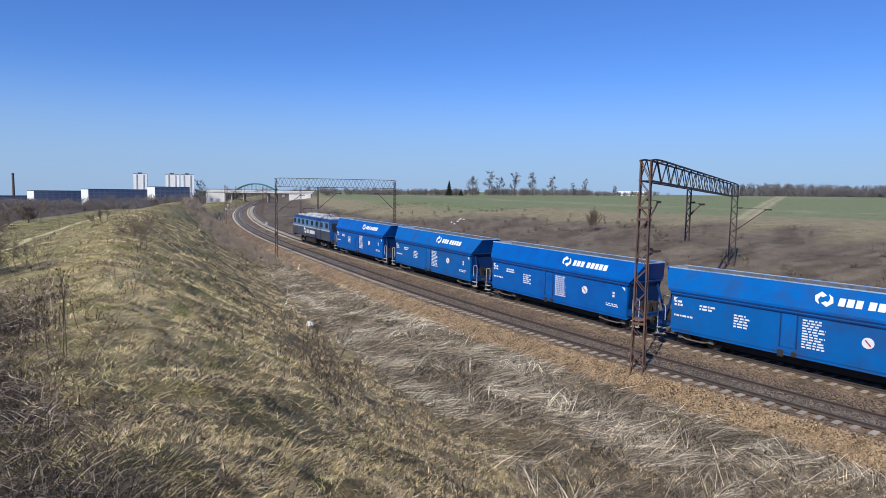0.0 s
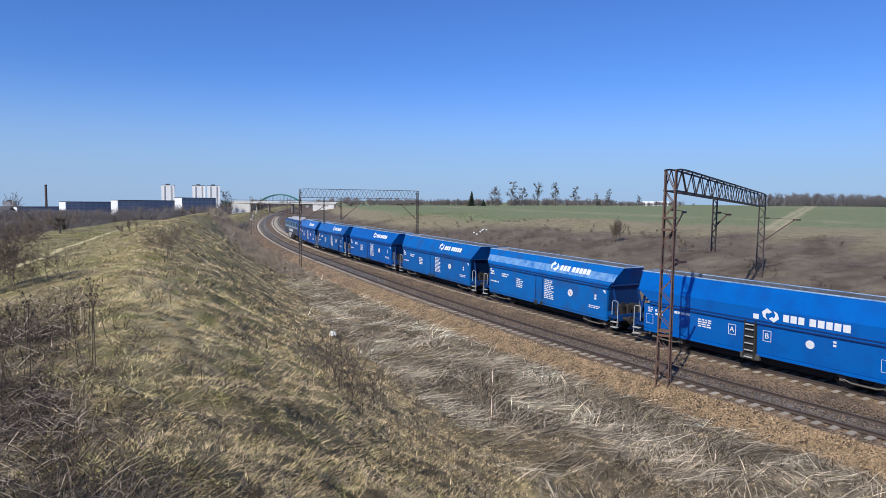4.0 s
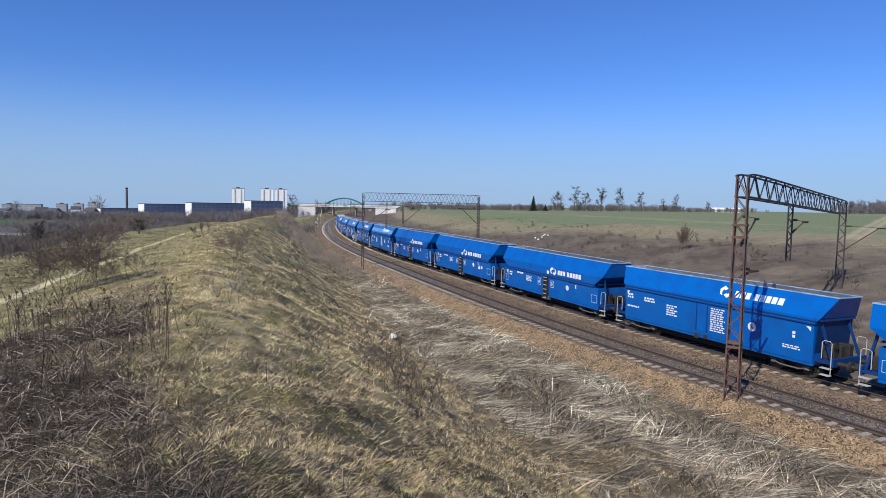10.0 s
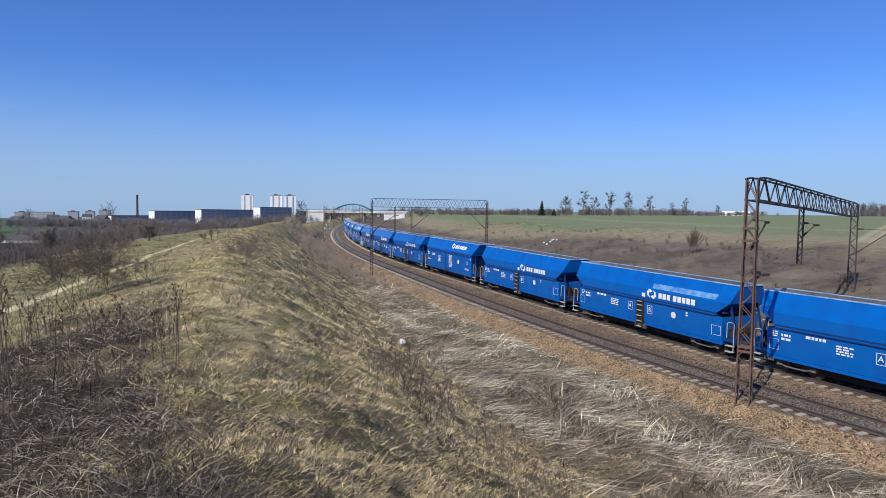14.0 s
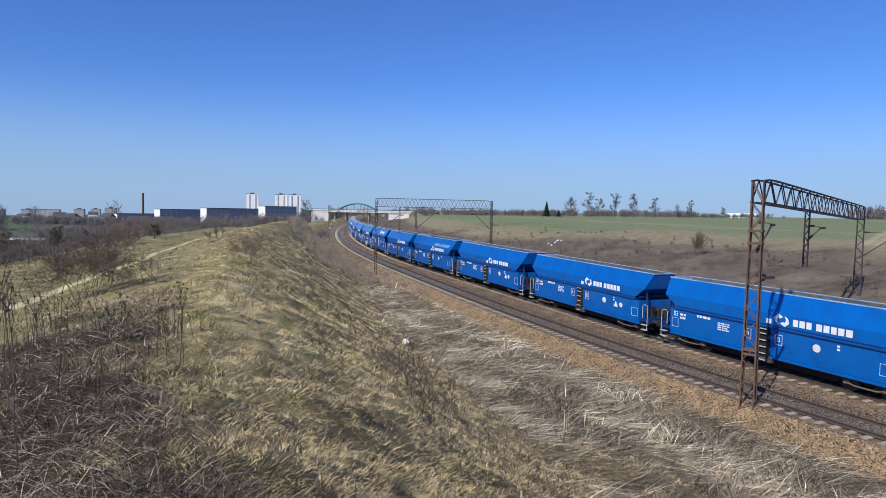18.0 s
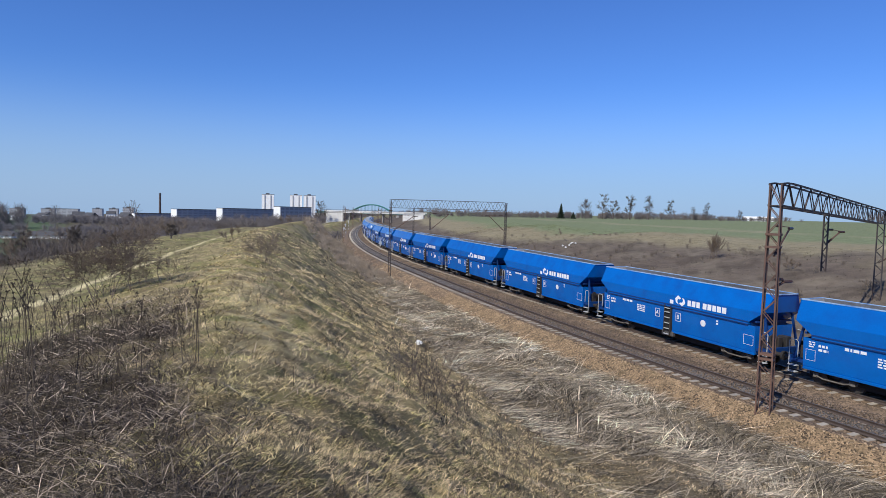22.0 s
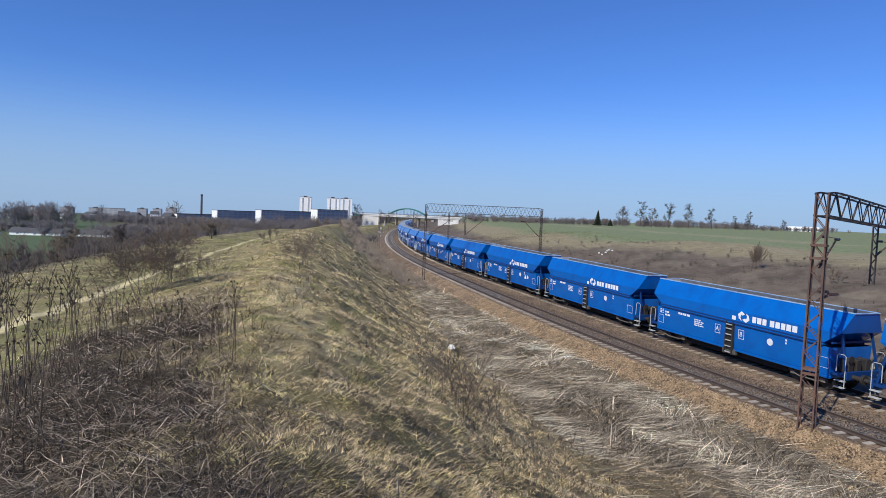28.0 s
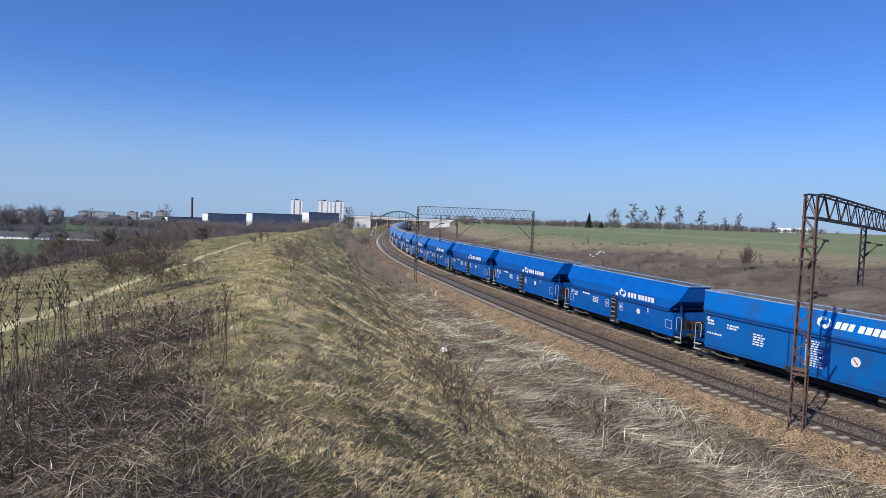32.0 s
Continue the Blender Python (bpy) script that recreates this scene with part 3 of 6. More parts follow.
def shell(bm, prof, ends, mi=0):
    """Side walls and ends of a hopper: prof is half-width over height; ends gives the half-length at each height."""
    rows = []
    for (w, z), l in zip(prof, ends):
        rows.append([bm.verts.new((l * i, w * j, z)) for i, j in ((-1, -1), (1, -1), (1, 1), (-1, 1))])
    for a, b in zip(rows, rows[1:]):
        for k in range(4):
            f = bm.faces.new((a[k], a[(k + 1) % 4], b[(k + 1) % 4], b[k]))
            f.material_index = mi


def bars(bm, x, z, y, rows, w, h, gap, rng, out=0.006):
    """Unreadable lines of writing as bars on the side wall."""
    for k in range(rows):
        x1 = x
        while x1 < x + w * rng.uniform(0.7, 1.0):
            l = rng.uniform(0.08, 0.28)
            box(bm, x1, min(x1 + l, x + w), y - out, y, z - k * (h + gap), z - k * (h + gap) + h)
            x1 += l + 0.06


def mark_logo(owner, x, z, y, s, round_form, place=None, turn=None):
    """The line's sign: two white crescents and a row of plain blocks, each its own plate."""
    pts = [(0, 0.55), (0.3, 0.8), (0.62, 0.62), (0.42, 0.5), (0.3, 0.55), (0.22, 0.35), (0.35, 0.12), (0.1, 0.25)]

    def put(name, poly):
        bm = bmesh.new()
        prism(bm, poly, y - 0.006, y)
        if place:
            for v in bm.verts:
                place(v)
        o = part(name, bm, WHITE, owner, "white sign plate")
        if turn is not None:
            o.matrix_basis = turn
    put("sign_crescent", [(x + s * a, z + s * b) for a, b in pts])
    put("sign_crescent", [(x + s * (1.05 - a), z + s * (0.82 - b)) for a, b in pts])
    x += s * 1.3
    for k, w in enumerate((0.42, 0.45, 0.42, 0.2, 0.45, 0.45, 0.42, 0.45, 0.48)):
        if k != 3:
            z0, z1 = z + s * 0.16, z + s * (0.52 if round_form and k > 3 else 0.58)
            put("sign_block", [(x, z0), (x + s * w * 0.78, z0), (x + s * w * 0.78, z1), (x, z1)])
        x += s * w


def bogie_parts(parent, x, wheel_mesh):
    for y in (-1.02, 1.02):
        bm = bmesh.new()
        prism(bm, [(x - 1.25, 0.55), (x - 0.95, 0.68), (x - 0.4, 0.6), (x - 0.25, 0.4), (x + 0.25, 0.4), (x + 0.4, 0.6), (x + 0.95, 0.68), (x + 1.25, 0.55), (x + 0.5, 0.28), (x - 0.5, 0.28)], y - 0.07, y + 0.07)
        frame_part = part("bogie_side", bm, STEEL_DARK, parent, "dark oily bogie side frame")
        for dx in (-0.9, 0.9):
            bm = bmesh.new()
            box(bm, x + dx - 0.14, x + dx + 0.14, y - 0.13, y + 0.13, 0.36, 0.6, 0.02)
            part("axle_box", bm, DUSTY, frame_part, "dusty axle box")
        bm = bmesh.new()
        tube(bm, [(x - 0.85, y * 1.13, 0.46), (x - 0.5, y * 1.13, 0.36), (x + 0.5, y * 1.13, 0.36), (x + 0.85, y * 1.13, 0.46)], 0.035, 6)
        part("spring_bar", bm, DUSTY, frame_part, "pale dusty spring bar")
    bm = bmesh.new()
    box(bm, x - 0.2, x + 0.2, -0.94, 0.94, 0.45, 0.75, 0.03)
    part("bolster", bm, STEEL_DARK, parent)
    for dx in (-0.9, 0.9):
        if wheel_mesh[0] is None:
            bm = bmesh.new()
            for y in (-0.75, 0.75):
                disc(bm, (0, y, 0), 0.46, (0, 1, 0), 0.13, 24)
                disc(bm, (0, y * 0.92, 0), 0.49, (0, 1, 0), 0.03, 24)
                disc(bm, (0, y * 1.08, 0), 0.2, (0, 1, 0), 0.1, 12)
            tube(bm, [(0, -0.75, 0), (0, 0.75, 0)], 0.08, 8)
            w = part("wheelset", bm, STEEL_DARK, parent, "steel wheelset with worn treads")
            w.matrix_basis = pose(x + dx, 0, 0.46)
            wheel_mesh[0] = w
        else:
            twin(wheel_mesh[0], parent, pose(x + dx, 0, 0.46), "steel wheelset with worn treads")


def buffer_pair(parent, e, sgn):
    for y in (-0.87, 0.87):
        bm = bmesh.new()
        tube(bm, [(e, y, 1.0), (e + 0.5 * sgn, y, 1.0)], 0.11, 10)
        disc(bm, (e + 0.53 * sgn, y, 1.0), 0.24, (1, 0, 0), 0.06, 14)
        part("buffer", bm, STEEL_DARK, parent, "greasy round buffer")
    bm = bmesh.new()
    tube(bm, [(e, 0, 0.98), (e + 0.6 * sgn, 0, 0.93)], 0.07, 8)
    part("coupling", bm, STEEL_DARK, parent, "greasy screw coupling")


def end_gear(parent, sgn, hl, grey):
    """Platform, ladders, buffers and coupling at one end."""
    e = hl * sgn
    bm = bmesh.new()
    box(bm, *sorted((e - 0.15 * sgn, e - 1.5 * sgn)), -1.3, 1.3, 0.95, 1.08, 0.01)
    part("end_platform", bm, BLUE_DARK, parent, "dark blue end platform")
    bm = bmesh.new()
    box(bm, *sorted((e, e - 0.15 * sgn)), -1.32, 1.32, 0.85, 1.25, 0.01)
    part("headstock", bm, BLUE_DARK, parent, "dark blue headstock")
    buffer_pair(parent, e, sgn)
    for y in (-1.36, 1.36):
        xa, xb = e - 0.08 * sgn, e - 0.55 * sgn
        bm = bmesh.new()
        tube(bm, [(xa, y, 0.42), (xa, y, 2.0), (xa - 0.1 * sgn, y, 2.08), (xb + 0.1 * sgn, y, 2.08), (xb, y, 2.0), (xb, y, 1.2)], 0.023, 6)
        rail = part("handrail", bm, WHITE_DIRTY, parent, "dusty white bent handrail")
        for z in (0.42, 0.75):
            bm = bmesh.new()
            box(bm, *sorted((xa, xb)), y - 0.12, y + 0.12, z, z + 0.04)
            part("step", bm, WHITE_DIRTY, rail, "dusty white step")
    for y in (-0.55, 0.1, 0.65):
        bm = bmesh.new()
        box(bm, *sorted((e - 0.3 * sgn, e - 0.9 * sgn)), y - 0.18, y + 0.18, 1.08, 1.75, 0.03)
        part("brake_cylinder", bm, STEEL_DARK, parent, "dark oily brake equipment")
    bm = bmesh.new()
    disc(bm, (e - 0.25 * sgn, 0.75, 1.8), 0.19, (1, 0, 0), 0.03, 14)
    part("hand_wheel", bm, grey, parent, "dusty hand brake wheel")


def wagon(plain, rng):
    """A four-axle coal hopper wagon, x along the track; plain: with a door joint in place of the middle ladder."""
    w = new("hopper_wagon")
    paint = BLUE if rng.random() < 0.6 else BLUE_WORN
    hl = PITCH / 2 - 0.55
    prof = wagon_profile(plain)
    wz = prof[3][1]                             # height of the waist
    le, ue = hl - (0.95 if plain else 0.85), hl - 0.2
    bm = bmesh.new()
    shell(bm, prof[:3], [le - 0.06, le, le])
    part("lower_body", bm, paint, w)
    # upper hopper: an open shell with thick walls
    bm = bmesh.new()
    tops = prof[3:]
    ends = [ue - 1.1, ue - 1.1, ue - 1.05, ue - 0.2, ue + 0.02] if not plain else [ue - 0.7, ue - 0.7, ue - 0.65, ue - 0.5, ue + 0.02]
    shell(bm, tops, ends)
    part("upper_hopper", bm, paint, w)
    for j in (-1, 1):
        for z0, z1, o in ((wz - 0.02, wz + 0.04, 1.505), (wz + 0.12, wz + 0.18, 1.505)):
            bm = bmesh.new()
            box(bm, -ends[0], ends[0], *sorted((j * (o - 0.09), j * o)), z0, z1)
            part("waist_ledge", bm, BLUE_DARK, w, "dark blue ledge along the waist")
        bm = bmesh.new()
        box(bm, -le, le, *sorted((j * 1.26, j * 1.39)), 0.7, 0.84, 0.015)
        part("side_sill", bm, paint, w, "bright blue bottom sill")
    bm = bmesh.new()
    inner = [(a - 0.1, z) for a, z in tops]
    shell(bm, inner, [l - 0.12 for l in ends])
    a = [bm.verts.new((i * (ends[0] - 0.3), j * 1.1, inner[0][1] + 0.3)) for i, j in ((-1, -1), (1, -1), (1, 1), (-1, 1))]
    bm.faces.new(a)
    part("hopper_inside", bm, INNER, w, "worn bare steel inside of an empty hopper")
    l, ww, z = ends[-1], 0.84, 4.12
    bm = bmesh.new()
    for j in (-1, 1):
        box(bm, -l - 0.03, l + 0.03, *sorted((j * (ww - 0.06), j * (ww + 0.03))), z - 0.03, z + 0.03, 0.01)
        box(bm, *sorted((j * (l - 0.06), j * (l + 0.03))), -ww + 0.05, ww - 0.05, z - 0.03, z + 0.028, 0.01)
    # the sun's glint along the rim is put into its pale colour
    part("top_rim", bm, RIM_GLINT, w, "pale blue top rim, a sun glint put into its paint")
    # the slanted end walls and the stanchions that carry the overhang
    for sgn in (-1, 1):
        bm = bmesh.new()
        vs = [bm.verts.new(v) for v in ((sgn * (ends[2] + 0.03), -1.36, wz + 0.15), (sgn * (ends[2] + 0.03), 1.36, wz + 0.15), (sgn * (le - 0.02), 1.3, 1.08), (sgn * (le - 0.02), -1.3, 1.08))]
        bm.faces.new(vs)
        bmesh.ops.solidify(bm, geom=bm.faces[:], thickness=0.05)
        part("end_wall", bm, BLUE_DARK, w, "dark blue slanted end wall")
        for y in (-1.1, 1.1):
            bm = bmesh.new()
            beam(bm, (sgn * (hl - 0.2), y, 1.08), (sgn * (ends[3] - 0.25), y * 0.95, 3.05), 0.08, 0.12)
            part("stanchion", bm, BLUE_DARK, w, "dark blue stanchion")
        bm = bmesh.new()
        beam(bm, (sgn * (ends[2] + (0.12 if plain else 0.35)), -1.35, wz + 0.2), (sgn * (ends[2] + (0.12 if plain else 0.35)), 1.35, wz + 0.2), 0.1)
        part("cross_bar", bm, BLUE_DARK, w)
        end_gear(w, sgn, hl, STEEL_DARK)
    # chutes kept coal-black: under-wagon shade is put into their colour
    bm = bmesh.new()
    prism(bm, [(-le + 2.5, 0.9), (le - 2.5, 0.9), (le - 2.9, 0.3), (-le + 2.9, 0.3)], -0.95, 0.95)
    part("discharge_chute", bm, COAL_SHADE, w, "discharge chutes below the body, coal-black with under-wagon shade put in")
    bm = bmesh.new()
    box(bm, -hl + 0.16, hl - 0.16, -0.5, 0.5, 0.78, 0.945)
    part("centre_sill", bm, STEEL_DARK, w)
    # solid black box added below the body in place of the shade there
    bm = bmesh.new()
    box(bm, -le + 0.1, le - 0.1, -0.9, 0.9, 0.36, 0.775)
    part("brake_rigging", bm, COAL_SHADE, w, "black box under the body standing in for shade round the brake rigging")
    wheel = [None]
    for sgn in (-1, 1):
        bogie_parts(w, sgn * (hl - 2.3), wheel)
    yu = -1.452
    round_form = (not plain) and rng.random() < 0.4
    triangle = (not plain) and rng.random() < 0.5

    def lower_wall(v):
        if plain:
            v.co.y += 0.0122 * (2.74 - v.co.z) - 0.02
        else:
            v.co.y += 0.046 * (2.3 - v.co.z) - 0.012

    def upper_slope(v):
        t = v.co.z
        v.co.y += -1.446 + 0.566 * (t + 0.14)
        v.co.z = 3.2 + t

    for side in (-1, 1):
        s = Matrix.Identity(4) if side < 0 else Matrix.Rotation(math.pi, 4, "Z")

        def put(name, bm, material, label="", owner=w, fit=None):
            if fit:
                for v in bm.verts:
                    fit(v)
            o = part(name, bm, material, owner, label)
            if owner is w:
                o.matrix_basis = s
            return o

        def bar(x0, x1, y0, y1, z0, z1, bevel=0.0):
            bm = bmesh.new()
            box(bm, x0, x1, y0, y1, z0, z1, bevel)
            return bm
        if plain:
            put("door_seam", bar(-0.62, -0.56, -1.452, -1.38, 1.1, 2.72), BLUE_DARK, "dark door seam")
            put("door_panel", bar(-0.5, 0.12, -1.445, -1.36, 1.12, 2.7), paint, "blue door panel")
            put("door_seam", bar(0.15, 0.2, -1.452, -1.38, 1.1, 2.72), BLUE_DARK, "dark door seam")
            put("door_latch", bar(-0.66, -0.4, -1.47, -1.3, 0.62, 0.96, 0.02), STEEL_DARK, "dark door latch")
            put("door_latch", bar(0.0, 0.2, -1.47, -1.3, 0.7, 0.96, 0.02), STEEL_DARK, "dark door latch")
        else:
            # black plate proud of the wall; the recess's shade is its colour
            rec = put("ladder_recess", bar(-0.34, 0.34, -1.45, -1.3, 0.7, 2.3), COAL_SHADE, "black plate for the ladder recess, its shade put into the colour")
            for z in (0.55, 0.9, 1.25, 1.6, 1.95, 2.2):
                put("rung", bar(-0.22, 0.22, -1.56, -1.5, z, z + 0.05), WHITE_DIRTY, "dusty pale rung")
            for x in (-0.27, 0.27):
                put("ladder_rail", bar(x - 0.03, x + 0.03, -1.53, -1.46, 0.45, 2.42), STEEL_DARK, "dark ladder rail")
            put("valve_box", bar(-0.5, 0.5, -1.45, -1.2, 0.45, 0.76, 0.03), GREY_STEEL, "dusty valve box under the ladder")
        if plain:
            mark_logo(w, 0.7, 0.05, 0, 0.8, False, upper_slope, s)
        else:
            mark_logo(w, 0.55, 2.5, yu, 0.82, round_form, None, s)
            put("sign_plate", bar(0.12, 0.4, -1.47, -1.44, 2.56, 2.8), WHITE, "small pale sign plate")
        bm = bmesh.new()
        disc(bm, (2.9, -1.42, 1.78) if not plain else (3.1, -1.44, 2.0), 0.2 if not plain else 0.24, (0, 1, 0.1) if not plain else (0, 1, 0), 0.014, 18)
        put("round_sign", bm, WHITE, "white round marking")
        if plain:
            bm = bmesh.new()
            prism(bm, [(2.97, 2.1), (3.01, 2.14), (3.23, 1.9), (3.19, 1.86)], -1.455, -1.446)
            put("sign_mark", bm, RED, "faded red mark in the round sign")
        if triangle:
            bm = bmesh.new()
            prism(bm, [(4.0, 1.5), (4.4, 1.5), (4.2, 1.88)], -1.435, -1.4)
            put("triangle_sign", bm, WHITE, "white triangle marking")
            bm = bmesh.new()
            disc(bm, (4.75, -1.42, 1.7), 0.17, (0, 1, 0.1), 0.012, 16)
            put("round_sign", bm, WHITE, "white round marking")
        bm = bmesh.new()
        if plain:
            bars(bm, 0.4, 2.5, -1.425, 11, 1.0, 0.07, 0.055, rng)
            bars(bm, -2.9, 2.15, -1.425, 5, 0.85, 0.08, 0.06, rng)
            bars(bm, -4.8, 2.3, -1.425, 2, 0.9, 0.1, 0.06, rng)
            bars(bm, -6.3, 2.35, -1.425, 2, 0.5, 0.12, 0.06, rng)
            bars(bm, -6.3, 1.6, -1.425, 1, 1.3, 0.1, 0.06, rng)
            bars(bm, 5.4, 2.1, -1.425, 2, 0.16, 0.14, 0.05, rng)
            bars(bm, 4.9, 1.45, -1.425, 2, 1.0, 0.06, 0.05, rng)
            for sx in (-1, 1):
                prism(bm, [(sx * 6.35, 2.62), (sx * 6.1, 2.62), (sx * 6.35, 2.4)], -1.431, -1.425)
        else:
            bars(bm, -5.8, 1.95, -1.425, 2, 0.5, 0.12, 0.08, rng)
            bars(bm, -4.5, 2.05, -1.43, 1, 1.2, 0.14, 0.06, rng)
            bars(bm, -3.0, 1.95, -1.425, 4, 0.8, 0.07, 0.05, rng)
            bars(bm, 6.0, 1.7, -1.41, 3, 0.5, 0.08, 0.07, rng)
            bars(bm, 1.2, 1.2, -1.385, 1, 1.2, 0.05, 0.05, rng)
            bars(bm, -6.3, 2.1, -1.425, 3, 0.32, 0.06, 0.05, rng)
            bars(bm, 5.95, 1.65, -1.41, 4, 0.45, 0.05, 0.05, rng)
            bars(bm, 3.9, 2.05, -1.425, 2, 0.14, 0.1, 0.06, rng)
            bars(bm, 4.6, 1.1, -1.385, 1, 1.1, 0.05, 0.05, rng)
            for a, b, c, d in ((-6.45, -5.95, 1.2, 1.75), (5.85, 6.5, 1.2, 1.75)):
                for x0, x1, z0, z1 in ((a, b, c, c + 0.016), (a, b, d - 0.016, d), (a, a + 0.016, c, d), (b - 0.016, b, c, d)):
                    box(bm, x0, x1, -1.431, -1.425, z0, z1)
        tagged(put("stencilling", bm, WHITE, "small unreadable white stencilled lines", fit=lower_wall), kind="stuff")
        if not plain:
            for ch, x in (("A", -1.0), ("B", 0.85)):
                bm = bmesh.new()
                for x0, x1, z0, z1 in ((-0.21, 0.21, -0.27, -0.245), (-0.21, 0.21, 0.245, 0.27), (-0.21, -0.185, -0.245, 0.245), (0.185, 0.21, -0.245, 0.245)):
                    box(bm, x + x0, x + x1, -1.431, -1.425, 1.78 + z0, 1.78 + z1)
                put("letter_frame", bm, WHITE, "white painted frame round a letter", fit=lower_wall)
                letters("end_letter", ch, 0.38, w, s @ pose(x, -1.437, 1.78, 87.4, 0, 0), WHITE, 0.004)
    return tagged(w, ("blue steel hopper wagon with a smooth upper wall and door joints" if plain
                      else "blue steel hopper wagon with a waist ledge and middle ladder"), "freight wagon", "wagons of the coal train")


def locomotive():
    """A six-axle electric engine, x forwards along the track."""
    e = new("electric_locomotive")
    hl, hw = 9.3, 1.45
    bm = bmesh.new()
    prism(bm, [(-hl, 1.05), (hl, 1.05), (hl, 2.2), (hl - 0.45, 3.55), (hl - 0.9, 3.75), (-hl + 0.9, 3.75), (-hl + 0.45, 3.55), (-hl, 2.2)], -hw, hw)
    bmesh.ops.bevel(bm, geom=list(bm.edges), offset=0.12, segments=2, affect="EDGES")
    part("car_body", bm, LOCO_BLUE, e, "dark blue engine body")
    for y in (-hw - 0.008, hw - 0.004):
        for z0, z1, m_, lab in ((2.28, 2.44, WHITE_DIRTY, "white band along the body"), (2.45, 3.45, LOCO_SKY, "sky-blue upper side"), (1.12, 2.27, LOCO_GREY, "dusty dark lower side")):
            bm = bmesh.new()
            k = 0.15 if z1 < 3 else 0.5
            box(bm, -hl + k, hl - k, y, y + 0.012, z0, z1)
            part("side_band", bm, m_, e, lab)
    mark_logo(e, -3.0, 1.35, -hw - 0.012, 1.15, False)
    mark_logo(e, -3.0, 1.35, -hw - 0.012, 1.15, False, None, Matrix.Rotation(math.pi, 4, "Z"))
    proto = None
    for x in (-7.8, -5.6, -3.4, -1.2, 1.2, 3.4, 5.6, 7.8):
        for y in (-1, 1):
            bm = bmesh.new()
            box(bm, x - 0.5, x + 0.5, *sorted((y * (hw - 0.03), y * (hw + 0.025))), 2.65, 3.3, 0.03)
            part("side_window", bm, GLASS, e, "dark side window or grille")
    for sgn in (-1, 1):
        for y in (-0.65, 0.65):
            bm = bmesh.new()
            vs = [(sgn * (hl - 0.06), y - 0.5, 2.35), (sgn * (hl - 0.06), y + 0.5, 2.35), (sgn * (hl - 0.4), y + 0.5, 3.3), (sgn * (hl - 0.4), y - 0.5, 3.3)]
            o = Vector((sgn * 0.03, 0, 0.01))
            a = [bm.verts.new(Vector(v) + o) for v in vs]
            b = [bm.verts.new(Vector(v) - o * 2) for v in vs]
            bm.faces.new(a), bm.faces.new(b[::-1])
            for k in range(4):
                bm.faces.new((a[k], a[(k + 1) % 4], b[(k + 1) % 4], b[k]))
            bmesh.ops.recalc_face_normals(bm, faces=bm.faces)
            part("windscreen", bm, GLASS, e)
    bm = bmesh.new()
    box(bm, -hl + 1.6, hl - 1.6, -1.0, 1.0, 3.72, 3.98, 0.06)
    part("roof_deck", bm, ROOF_PALE, e, "pale grey roof deck")
    for x in (-3.5, 0.0, 3.2):
        bm = bmesh.new()
        box(bm, x - 0.9, x + 0.9, -0.7, 0.7, 3.95, 4.2, 0.05)
        part("roof_box", bm, ROOF_PALE, e, "pale grey roof equipment box")
    for x in (-6.2, 6.2):
        bm = bmesh.new()
        for y in (-0.6, 0.6):
            beam(bm, (x - 0.7, y, 4.0), (x + 0.6, y, 4.5), 0.06)
            beam(bm, (x + 0.6, y, 4.5), (x - 0.5, y * 0.7, 4.75 if x > 0 else 4.55), 0.05)
        beam(bm, (x - 0.5, -0.9, 4.75 if x > 0 else 4.55), (x - 0.5, 0.9, 4.75 if x > 0 else 4.55), 0.07)
        part("pantograph", bm, STEEL_DARK, e, "folded pantograph frame")
    wheel = [None]
    for x in (-5.3, 5.3):
        bogie_parts(e, x, wheel)
    bm = bmesh.new()
    box(bm, -2.6, 2.6, -1.25, 1.25, 0.35, 1.05, 0.05)
    part("underframe_boxes", bm, STEEL_DARK, e, "dark equipment boxes under the frame")
    for sgn in (-1, 1):
        buffer_pair(e, sgn * hl, sgn)
        bm = bmesh.new()
        box(bm, *sorted((sgn * (hl - 0.1), sgn * (hl + 0.1))), -1.3, 1.3, 0.8, 1.3, 0.03)
        part("buffer_beam", bm, STEEL_DARK, e)
    return tagged(e, "blue electric engine with a white band and pale roof gear", "locomotive")


rng = random.Random(7)
ENGINE = locomotive()
PLAIN_PROTOS = [wagon(True, random.Random(3)), wagon(True, random.Random(5))]
LEDGE_PROTOS = [wagon(False, random.Random(k)) for k in (11, 13, 14, 18)]
WAGONS, used = [], set()
for i in range(N_WAGONS):
    pool = PLAIN_PROTOS if i in PLAIN else LEDGE_PROTOS
    p = pool[(i * 3 + i // 4) % len(pool)]
    if id(p) in used:
        WAGONS.append(copy_thing(p, Matrix.Identity(4)))
    else:
        used.add(id(p))
        WAGONS.append(p)


